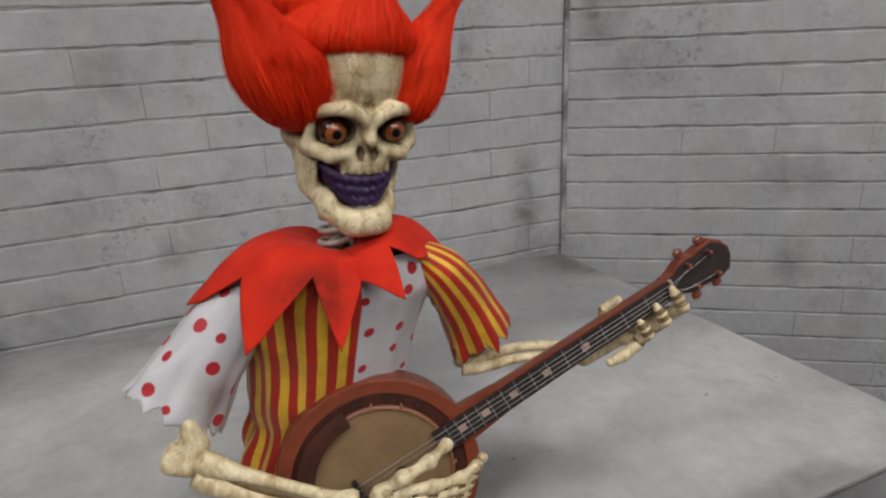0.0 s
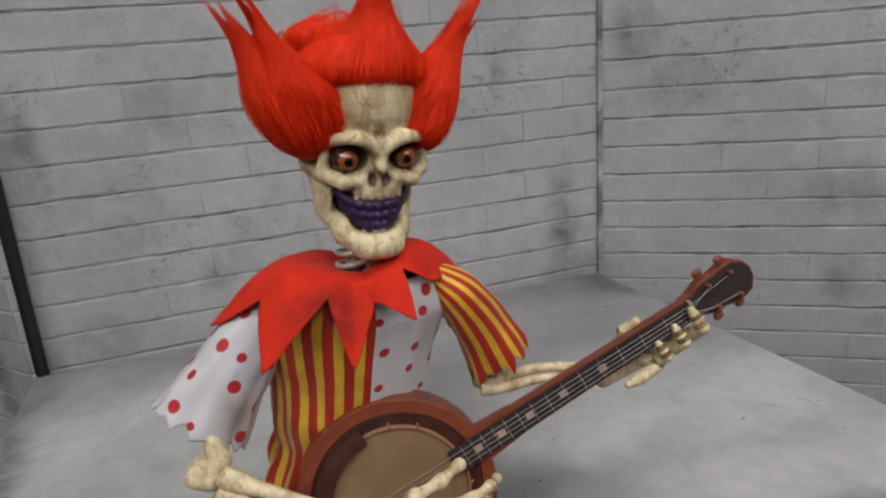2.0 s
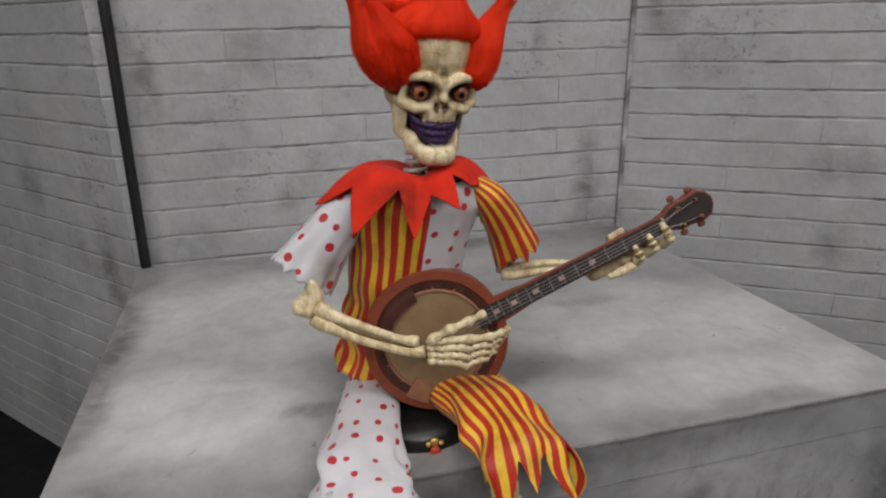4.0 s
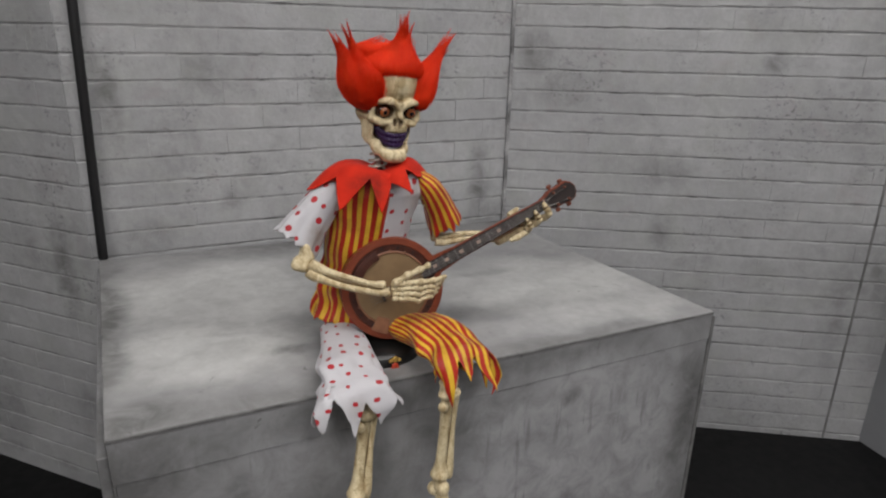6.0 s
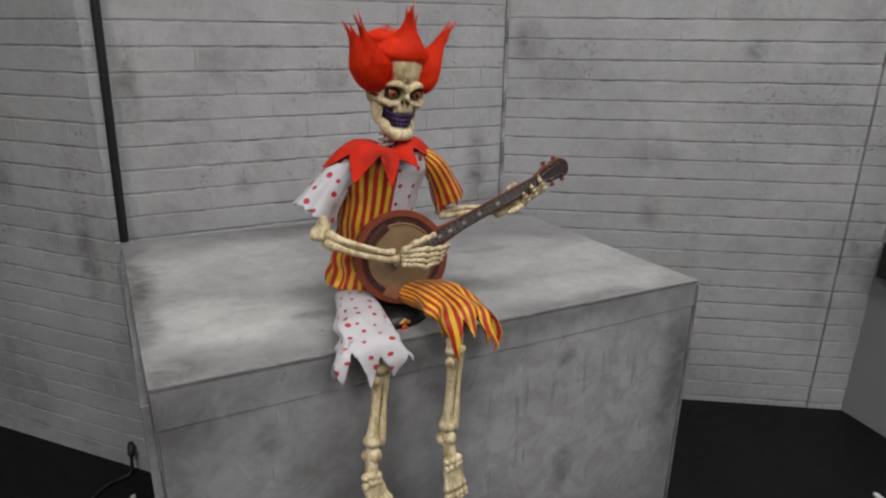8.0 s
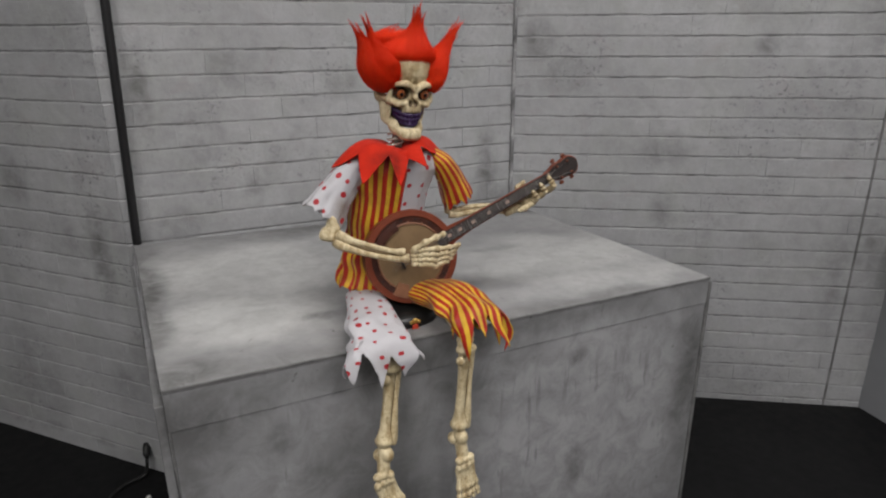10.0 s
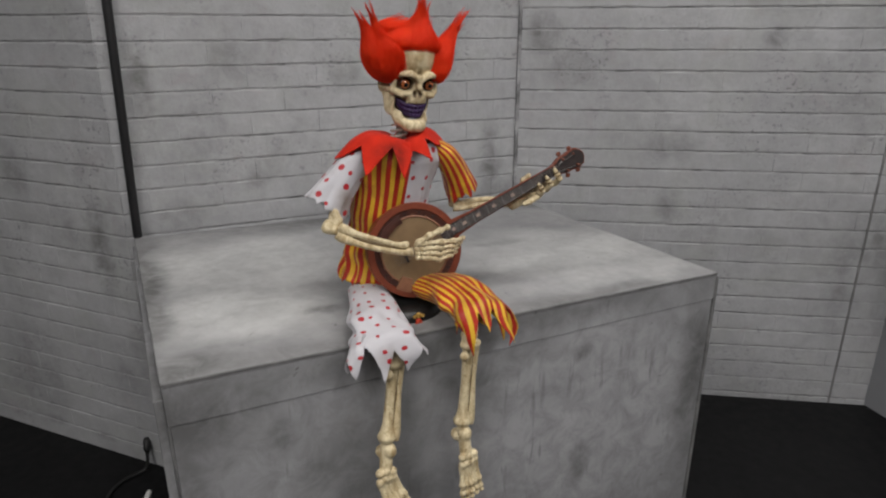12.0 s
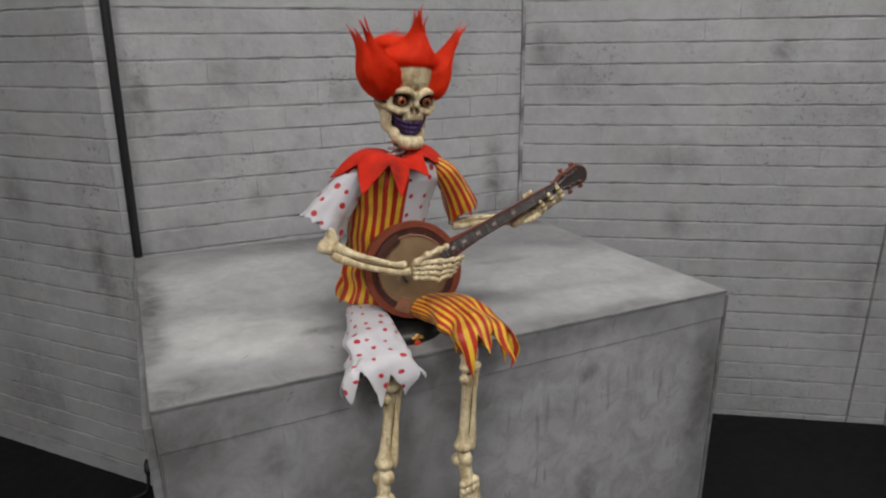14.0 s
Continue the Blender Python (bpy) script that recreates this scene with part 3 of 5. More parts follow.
def hair_material():
    """Glossy orange-red fibre, each hair a little lighter or darker."""
    n = Nodes("red_hair")
    at = n.place("world")
    each = n.add("ShaderNodeNewGeometry").outputs["Random Per Island"]
    c = n.ramp(n.noise(n.stretch(at, (330, 330, 26)), 1.0, 3, 0.6), (0.3, (0.92, 0.028, 0.007)), (0.7, (1.0, 0.075, 0.014)))
    c = n.mix(n.ramp(each, (0.6, 0.0), (1.0, 0.4)), c, (0.55, 0.01, 0.004))
    c = n.mix(n.ramp(each, (0.0, 0.4), (0.2, 0.0)), c, (1.0, 0.13, 0.03))
    return n.done(c, 0.5, n.bump(n.noise(n.stretch(at, (900, 900, 60)), 1.0, 2), 0.3, 0.001), spec=0.22)


def wood_stain(name, a, b, axis, gloss=0.4):
    n = Nodes(name)
    at = n.place("object")
    grain = n.noise(n.stretch(at, axis), 1.0, 5, 0.6, 0.5)
    fine = n.noise(n.stretch(at, tuple(3.3 * k for k in axis)), 1.0, 4, 0.6)
    c = n.mix(n.ramp(grain, (0.3, 0.0), (0.7, 1.0)), a, b)
    c = n.mix(n.ramp(fine, (0.4, 0.0), (0.75, 0.35)), c, a)
    return n.done(c, n.ramp(fine, (0.3, gloss * 0.8), (0.7, gloss * 1.2)), n.bump(fine, 0.15, 0.0006), spec=0.45)


M_BONE = bone_material("aged_bone", (0.72, 0.62, 0.41), (0.34, 0.235, 0.1), 0.55)
M_SOCKET = plain("shaded_brown_recess", (0.05, 0.028, 0.012), (0.14, 0.085, 0.035), 90, 0.5, 0.3)
M_UMBER = plain("umber_crease_shade", (0.085, 0.052, 0.02), (0.19, 0.125, 0.05), 140, 0.5, 0.3)
M_HAIR = hair_material()
M_EYE = plain("dark_glass_eye", (0.03, 0.011, 0.006), (0.055, 0.018, 0.008), 80, 0.06, 0.02, spec=0.8)
M_IRIS = plain("amber_iris", (0.24, 0.06, 0.016), (0.34, 0.095, 0.025), 400, 0.08, 0.05, spec=0.8)
M_PUPIL = plain("black_pupil", (0.004, 0.004, 0.004), (0.008, 0.006, 0.006), 80, 0.05, 0.02, spec=0.8)
M_PURPLE = plain("purple_gums", (0.016, 0.004, 0.036), (0.036, 0.009, 0.07), 150, 0.4, 0.5, spec=0.5)
M_STEEL = plain("neck_spring_steel", (0.42, 0.4, 0.35), (0.6, 0.57, 0.5), 120, 0.4, 0.2, metal=0.35)
M_STRIPE, M_DOT, M_FELT = stripe_cloth(), dot_cloth(), felt_cloth()
M_BELT = plain("black_vinyl", (0.006, 0.006, 0.006), (0.014, 0.014, 0.014), 90, 0.3, 0.3)
M_GOLD = plain("gold_paint", (0.6, 0.36, 0.08), (0.75, 0.5, 0.14), 200, 0.3, 0.3, metal=0.7)
M_CHARM = plain("red_bead", (0.55, 0.04, 0.02), (0.65, 0.1, 0.04), 200, 0.3, 0.1)
M_RIM = wood_stain("red_brown_wood", (0.14, 0.03, 0.014), (0.21, 0.048, 0.021), (25, 90, 60))
M_MAROON = wood_stain("dark_maroon_wood", (0.035, 0.011, 0.008), (0.075, 0.024, 0.016), (50, 50, 50))
M_SKIN = wood_stain("tan_banjo_head", (0.15, 0.095, 0.05), (0.27, 0.18, 0.095), (12, 12, 12))
M_HOOP = wood_stain("pale_brown_hoop", (0.2, 0.085, 0.05), (0.28, 0.13, 0.07), (60, 60, 60))
M_BOARD = wood_stain("black_fingerboard", (0.012, 0.008, 0.008), (0.03, 0.018, 0.016), (30, 120, 60), 0.62)
M_PEG = plain("copper_peg", (0.13, 0.035, 0.02), (0.2, 0.06, 0.03), 90, 0.35, 0.2)
M_WIRE = plain("string_wire", (0.16, 0.155, 0.15), (0.24, 0.235, 0.225), 90, 0.4, 0.1, metal=0.6)
M_INLAY = plain("pale_inlay", (0.3, 0.2, 0.16), (0.42, 0.3, 0.24), 90, 0.4, 0.1)


# ---- smooth blended forms ----
def blend(a, b, k):
    h = np.clip(0.5 + 0.5 * (b - a) / k, 0, 1)
    return b + (a - b) * h - k * h * (1 - h)


def ball(P, c, r):
    """Signed distance, roughly, to an ellipsoid."""
    q = (P - np.array(c, dtype=np.float32)) / np.array(r, dtype=np.float32)
    k0 = np.sqrt((q * q).sum(-1))
    g = q / np.array(r, dtype=np.float32)
    k1 = np.sqrt((g * g).sum(-1)) + 1e-9
    return k0 * (k0 - 1) / k1


def rod(P, a, b, ra, rb):
    a, b = np.array(a, dtype=np.float32), np.array(b, dtype=np.float32)
    d = b - a
    t = np.clip(((P - a) @ d) / max(float(d @ d), 1e-12), 0, 1)
    q = P - a - t[..., None] * d
    return np.sqrt((q * q).sum(-1)) - (ra + (rb - ra) * t)


def net(field, lo, step):
    """The zero surface of a field on a grid, as vertices and quads."""
    s = field < 0
    n = np.array(field.shape) - 1
    total, count = np.zeros((*n, 3), np.float32), np.zeros(n, np.float32)
    corner = [(i, j, k) for i in (0, 1) for j in (0, 1) for k in (0, 1)]

    def part_of(arr, c):
        return arr[c[0]:c[0] + n[0], c[1]:c[1] + n[1], c[2]:c[2] + n[2]]
    for a in corner:
        for ax in range(3):
            if a[ax]:
                continue
            b = list(a)
            b[ax] = 1
            fa, fb = part_of(field, a), part_of(field, b)
            cross = (fa < 0) != (fb < 0)
            t = np.where(cross, fa / np.where(cross, fa - fb, 1), 0)
            for m in range(3):
                total[..., m] += cross * (a[m] + (t if m == ax else 0))
            count += cross
    live = count > 0
    index = -np.ones(n, np.int64)
    index[live] = np.arange(int(live.sum()))
    base = np.argwhere(live).astype(np.float32)
    verts = (base + total[live] / count[live][:, None]) * step + np.array(lo)
    faces = []
    for ax in range(3):
        sl0, sl1 = [slice(None)] * 3, [slice(None)] * 3
        sl0[ax], sl1[ax] = slice(0, -1), slice(1, None)
        s0, s1 = s[tuple(sl0)], s[tuple(sl1)]
        at = np.argwhere(s0 != s1)
        o1, o2 = [(ax + 1) % 3, (ax + 2) % 3]
        ok = (at[:, o1] > 0) & (at[:, o2] > 0) & (at[:, o1] < n[o1]) & (at[:, o2] < n[o2]) & (at[:, ax] < n[ax])
        at = at[ok]
        quad = []
        for d1, d2 in ((1, 1), (0, 1), (0, 0), (1, 0)):
            c = at.copy()
            c[:, o1] -= d1
            c[:, o2] -= d2
            quad.append(index[c[:, 0], c[:, 1], c[:, 2]])
        q = np.stack(quad, 1)
        inside = s0[at[:, 0], at[:, 1], at[:, 2]]
        q[~inside] = q[~inside][:, ::-1]
        faces.append(q)
    return verts, np.concatenate(faces)


def grid(lo, hi, step):
    ax = [np.arange(a, b + step, step, dtype=np.float32) for a, b in zip(lo, hi)]
    return np.stack(np.meshgrid(*ax, indexing="ij"), -1)


class Pile:
    """Pieces gathered into one mesh."""

    def __init__(self):
        self.v, self.f, self.m, self.n = [], [], [], 0

    def add(self, verts, faces, mat):
        verts = np.asarray([tuple(p) for p in verts] if not isinstance(verts, np.ndarray) else verts, dtype=np.float32)
        self.v.append(verts)
        if isinstance(faces, np.ndarray):
            self.f.extend((faces + self.n).tolist())
        else:
            self.f.extend(tuple(int(i) + self.n for i in q) for q in faces)
        if isinstance(mat, int):
            self.m.extend([mat] * len(faces))
        else:
            self.m.extend(int(k) for k in mat)
        self.n += len(verts)


def bone_tube(pile, points, radii, sides=12, steps=14, squash=1.0, mat=0):
    line = smooth_line(points, steps)
    rr = np.interp(np.linspace(0, 1, steps + 1), np.linspace(0, 1, len(radii)), radii)
    v, f = tube_rings(line, list(rr), sides, squash)
    pile.add(v, f, mat)


# the banjo's axes: x along the neck, y up across the face, z out of the face
POT_AT, NECK_DIR, FACE_OUT = Vector((0.484, 0.094, 0.886)), Vector((0.375, -0.03, 0.168)).normalized(), Vector((-0.13, -0.96, 0.2))
across = FACE_OUT.cross(NECK_DIR).normalized()
out = NECK_DIR.cross(across).normalized()
BANJO = Matrix.Translation(POT_AT) @ Matrix((NECK_DIR, across, out)).transposed().to_4x4()


# ---- the seated skeleton figure: one mesh ----
doll = Pile()
BONE, SOCKET, HAIR, EYE, IRIS, PUPIL, PURPLE, STEEL, UMBER = range(9)
def head_to_world(v):
    """Head space: x to the doll's left, y towards the back, z up, from the point between the eyes."""
    m = np.array(HEAD, dtype=np.float32)
    return np.asarray(v, dtype=np.float32) @ m[:3, :3].T + m[:3, 3]


def skull():
    lo, step = (-0.058, -0.03, -0.1), 0.0013
    P = grid(lo, (0.058, 0.122, 0.105), step)
    d = ball(P, (0, 0.05, 0.045), (0.047, 0.064, 0.052))
    d = blend(d, ball(P, (0, 0.012, 0.038), (0.037, 0.018, 0.045)), 0.014)
    face = ball(P, (0, 0.02, -0.012), (0.038, 0.026, 0.03))
    d = blend(d, face, 0.012)
    for s in (-1, 1):
        d = blend(d, rod(P, (s * 0.005, -0.0105, 0.0062), (s * 0.02, -0.012, 0.0142), 0.0056, 0.006), 0.004)
        d = blend(d, rod(P, (s * 0.02, -0.012, 0.0142), (s * 0.042, 0.004, 0.0115), 0.006, 0.005), 0.004)
        d = blend(d, rod(P, (s * 0.0425, 0.006, 0.012), (s * 0.0435, 0.007, -0.014), 0.005, 0.0055), 0.005)
        d = blend(d, rod(P, (s * 0.013, -0.004, -0.02), (s * 0.03, -0.003, -0.021), 0.0045, 0.0065), 0.005)
        d = blend(d, rod(P, (s * 0.03, -0.003, -0.021), (s * 0.0435, 0.012, -0.017), 0.0065, 0.006), 0.005)
        d = blend(d, rod(P, (s * 0.0425, 0.012, -0.017), (s * 0.045, 0.045, -0.012), 0.0055, 0.0045), 0.005)
        d = blend(d, ball(P, (s * 0.043, 0.048, -0.006), (0.008, 0.014, 0.02)), 0.01)
    d = blend(d, rod(P, (0, -0.006, 0.006), (0, -0.013, -0.012), 0.0055, 0.005), 0.006)
    d = blend(d, ball(P, (0, 0.006, -0.03), (0.022, 0.016, 0.013)), 0.008)
    for k in range(-3, 4):
        d = blend(d, rod(P, (k * 0.006, -0.0085 + abs(k) * 0.0018, -0.028), (k * 0.0062, -0.0085 + abs(k) * 0.0018, -0.0355), 0.0029, 0.0024), 0.002)
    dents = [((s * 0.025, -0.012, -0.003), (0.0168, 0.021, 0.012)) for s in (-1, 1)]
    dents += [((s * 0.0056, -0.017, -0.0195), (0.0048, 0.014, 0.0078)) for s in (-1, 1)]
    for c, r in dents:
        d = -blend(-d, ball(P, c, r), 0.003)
    for s in (-1, 1):
        d = -blend(-d, ball(P, (s * 0.036, 0.004, -0.044), (0.014, 0.022, 0.017)), 0.005)
        d = -blend(-d, ball(P, (s * 0.05, 0.02, 0.012), (0.008, 0.018, 0.02)), 0.008)
    # open lower jaw
    jaw = None
    chain = [(0.041, 0.044, -0.016, 0.006), (0.0345, 0.032, -0.05, 0.007), (0.0245, 0.01, -0.069, 0.008), (0.013, -0.004, -0.0765, 0.0088), (0.0, -0.007, -0.077, 0.0095)]
    for s in (-1, 1):
        for (ax, ay, az, ar), (bx, by, bz, br2) in zip(chain, chain[1:]):
            q = rod(P, (s * ax, ay, az), (s * bx, by, bz), ar, br2)
            jaw = q if jaw is None else blend(jaw, q, 0.008)
        jaw = blend(jaw, ball(P, (s * 0.009, -0.008, -0.079), (0.01, 0.008, 0.008)), 0.006)
        jaw = blend(jaw, ball(P, (s * 0.0355, 0.03, -0.036), (0.005, 0.018, 0.024)), 0.008)
        jaw = blend(jaw, ball(P, (s * 0.0255, 0.012, -0.061), (0.005, 0.013, 0.009)), 0.006)
    d = blend(d, jaw, 0.004)
    v, f = net(d, lo, step)
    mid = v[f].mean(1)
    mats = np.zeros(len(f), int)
    # dent faces take the dark brown: socket paint and shade in one
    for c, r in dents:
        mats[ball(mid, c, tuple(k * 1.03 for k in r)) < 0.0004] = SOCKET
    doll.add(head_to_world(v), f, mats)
    # ridged purple gums in the grin
    lo, step = (-0.036, -0.02, -0.075), 0.0011
    P = grid(lo, (0.036, 0.035, -0.03), step)
    d = None
    for row, (drop, wide) in enumerate(((0.0, 0.0295), (-0.0085, 0.0265), (-0.0165, 0.021))):
        pts = []
        for k in range(-5, 6):
            u = k / 5
            pts.append((wide * math.sin(u * 1.35), -0.004 + 0.026 * (1 - math.cos(u * 1.25)), -0.0425 + drop + 0.01 * u * u))
        for a, b in zip(pts, pts[1:]):
            q = rod(P, a, b, 0.0045, 0.0045)
            d = q if d is None else blend(d, q, 0.0022)
        for p in pts:
            d = blend(d, ball(P, (p[0], p[1] - 0.002, p[2] - 0.001), (0.0026, 0.0036, 0.0042)), 0.0018)
    v, f = net(d, lo, step)
    doll.add(head_to_world(v), f, PURPLE)
    lo = (-0.036, 0.0, -0.08)
    # dark ball fills the open mouth, coloured as its inner shade
    P = grid(lo, (0.036, 0.06, -0.02), 0.002)
    v, f = net(ball(P, (0, 0.03, -0.048), (0.029, 0.022, 0.022)), lo, 0.002)
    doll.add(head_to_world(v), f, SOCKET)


def eyeballs():
    for s in (-1, 1):
        c, r = Vector((s * 0.025, 0.0056, -0.003)), 0.0135
        rings, seg = 18, 24
        look_to = Vector((-0.07, -1, -0.14)).normalized()
        side = look_to.cross(Vector((0, 0, 1))).normalized()
        up = side.cross(look_to)
        verts, faces, mats = [], [], []
        for i in range(rings + 1):
            a = math.pi * 0.75 * i / rings
            bulge = r * (1.05 if a < 0.5 else 1.0)
            for k in range(seg):
                b = 2 * math.pi * k / seg
                verts.append(c + (look_to * math.cos(a) + (side * math.cos(b) + up * math.sin(b)) * math.sin(a)) * bulge)
        for i in range(rings):
            for k in range(seg):
                m = (k + 1) % seg
                faces.append((i * seg + k, i * seg + m, (i + 1) * seg + m, (i + 1) * seg + k))
                mats.append(PUPIL if i < 2 else IRIS if i < 5 else EYE)
        doll.add(head_to_world([tuple(p) for p in verts]), faces, mats)


def hair():
    """Silky tufts combed into flame shapes: a smooth core each, hairs along it and split wisps at the tip."""
    rng = np.random.RandomState(5)
    lo, step = (-0.06, -0.01, -0.0), 0.0026
    P = grid(lo, (0.06, 0.13, 0.115), step)
    d = ball(P, (0, 0.056, 0.049), (0.051, 0.063, 0.054))
    d = np.maximum(d, -(P[..., 1] - 0.012))
    v, f = net(d, lo, step)
    doll.add(head_to_world(v), f, HAIR)

    def tuft(low, mid, tip, rx, ry, widest, power, n, clumps, splay):
        low, mid, tip = (np.array(p, dtype=float) for p in (low, mid, tip))

        def axis(t):
            return (1 - t) ** 2 * low + 2 * t * (1 - t) * (2 * mid - 0.5 * (low + tip)) + t ** 2 * tip

        def swell(t):
            under = np.sqrt(np.clip(1 - ((widest - t) / widest) ** 2, 0, 1))
            u = np.clip((t - widest) / (1 - widest), 0, 1)
            return np.where(t < widest, under, (0.5 + 0.5 * np.cos(math.pi * u)) ** power)
        sides, rings = 28, 26
        verts, faces = [], []
        for j in range(rings + 1):
            t = j / rings * 0.72
            c, w = axis(t), float(swell(np.array(t))) * 0.955
            for k in range(sides):
                a = 2 * math.pi * k / sides
                verts.append(c + np.array((math.cos(a) * rx * w, math.sin(a) * ry * w, 0)))
        for j in range(rings):
            for k in range(sides):
                m = (k + 1) % sides
                faces.append((j * sides + k, j * sides + m, j * sides + sides + m, j * sides + sides + k))
        doll.add(head_to_world(np.array(verts)), faces, HAIR)
        # hairs that follow the core from below to the tip
        seg = 10
        which = rng.randint(0, clumps, n)
        home = rng.uniform(0, 2 * math.pi, clumps)
        a = home[which] + rng.normal(0, 0.55, n) * 2.2
        t0, t1 = rng.uniform(0.02, 0.5, n), 0.56 + 0.44 * rng.uniform(0, 1, n) ** 1.7
        loose = np.where(rng.uniform(0, 1, n) < 0.05, 1.1, 1.0) + rng.normal(0, 0.03, n)
        off = rng.normal(0, splay, (clumps, 3))
        t = t0[:, None] + (t1 - t0)[:, None] * np.linspace(0, 1, seg)[None]
        tt = t[..., None]
        line = axis(tt)
        pull = np.clip((t - 0.6) / 0.4, 0, 1) ** 1.5
        bearing = a[:, None] + (home[which] - a)[:, None] * pull * 0.8
        w = swell(t) * loose[:, None] * (1 + 0.01 * rng.normal(0, 1, n))[:, None] + 0.05 * pull
        line = line + np.stack((np.cos(bearing) * rx * w, np.sin(bearing) * ry * w, 0 * w), -1)
        line = line + off[which][:, None] * (pull ** 1.3)[..., None] + rng.normal(0, 0.0009, (n, 1, 3)) * pull[..., None]
        way = np.gradient(line, axis=1)
        way /= np.linalg.norm(way, axis=2, keepdims=True) + 1e-9
        side = np.cross(way, np.array((0.2, 1.0, 0.15)))
        side /= np.linalg.norm(side, axis=2, keepdims=True) + 1e-9
        up = np.cross(side, way)
        size = rng.uniform(0.00016, 0.0003, n)
        width = (size[:, None] * (1 - 0.85 * np.linspace(0, 1, seg)[None] ** 2))[..., None]
        ring = [line + width * (side * math.cos(b) + up * math.sin(b)) for b in (0.4, 2.5, 4.6)]
        base = (np.arange(n)[:, None, None] * seg + np.arange(seg - 1)[None, :, None]) * 3
        k = np.arange(3)[None, None, :]
        m = (k + 1) % 3
        quads = np.stack((base + k, base + m, base + 3 + m, base + 3 + k), -1).reshape(-1, 4)
        doll.add(head_to_world(np.stack(ring, 2).reshape(-1, 3)), quads, HAIR)

    # side tufts
    tuft((-0.046, 0.03, -0.008), (-0.065, 0.028, 0.042), (-0.118, 0.024, 0.108), 0.033, 0.037, 0.36, 0.85, 3600, 6, 0.006)
    tuft((-0.046, 0.03, 0.004), (-0.06, 0.022, 0.052), (-0.108, 0.014, 0.126), 0.033, 0.036, 0.32, 1.2, 2600, 4, 0.005)
    tuft((-0.046, 0.03, 0.012), (-0.056, 0.022, 0.05), (-0.084, 0.014, 0.09), 0.03, 0.036, 0.42, 0.65, 2200, 8, 0.006)
    tuft((0.046, 0.03, -0.006), (0.054, 0.022, 0.044), (0.096, 0.006, 0.136), 0.026, 0.036, 0.33, 0.85, 3600, 6, 0.006)
    tuft((0.043, 0.03, 0.006), (0.052, 0.02, 0.052), (0.08, 0.004, 0.122), 0.028, 0.034, 0.36, 1.0, 2400, 5, 0.006)
    tuft((0.044, 0.032, 0.006), (0.055, 0.024, 0.048), (0.094, 0.018, 0.104), 0.025, 0.033, 0.36, 0.9, 1800, 5, 0.005)
    # crown swept up from the brow
    tuft((-0.006, 0.06, 0.04), (-0.008, 0.058, 0.085), (-0.012, 0.045, 0.108), 0.046, 0.046, 0.5, 0.6, 1800, 6, 0.005)
    tuft((-0.002, 0.026, 0.046), (-0.001, 0.021, 0.08), (0.0, 0.002, 0.152), 0.046, 0.04, 0.3, 1.3, 3200, 5, 0.006)
    tuft((0.004, 0.024, 0.048), (0.005, 0.019, 0.082), (0.012, 0.004, 0.146), 0.038, 0.037, 0.32, 1.15, 2200, 4, 0.006)
    tuft((-0.02, 0.028, 0.046), (-0.021, 0.023, 0.072), (-0.008, 0.008, 0.12), 0.036, 0.036, 0.38, 0.9, 1500, 5, 0.005)
    tuft((0.018, 0.028, 0.046), (0.02, 0.023, 0.07), (0.018, 0.008, 0.114), 0.033, 0.036, 0.38, 0.9, 1300, 5, 0.005)


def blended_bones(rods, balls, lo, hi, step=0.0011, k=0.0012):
    """Bones grown together; the creases between them are coloured umber, paint wash and shade in one."""
    P = grid(lo, hi, step)
    d, near = None, []
    for a, b, ra, rb in rods:
        q = rod(P, a, b, ra, rb)
        d = q if d is None else blend(d, q, k)
        near.append((tuple(a), tuple(b), ra, rb))
    for c, r in balls:
        d = blend(d, ball(P, c, r), k)
    v, f = net(d, lo, step)
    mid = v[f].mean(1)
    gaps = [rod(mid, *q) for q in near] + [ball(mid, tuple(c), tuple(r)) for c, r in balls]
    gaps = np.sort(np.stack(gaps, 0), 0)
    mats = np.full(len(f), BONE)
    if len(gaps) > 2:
        mats[(gaps[1] < 0.0007) & (gaps[2] < 0.0026)] = UMBER
        mats[gaps[1] < 0.00022] = UMBER
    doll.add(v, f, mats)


def finger(rods, points, r):
    """Phalanges: thin shafts with knobbed ends."""
    for a, b in zip(points, points[1:]):
        a, b = Vector(a), Vector(b)
        m = (a + b) / 2
        rods.append((a, m, r * 1.3, r * 0.78))
        rods.append((m, b, r * 0.78, r * 1.22))
        r *= 0.92


def box_of(rods, pad=0.012):
    pts = np.array([tuple(p) for q in rods for p in q[:2]])
    return tuple(pts.min(0) - pad), tuple(pts.max(0) + pad)


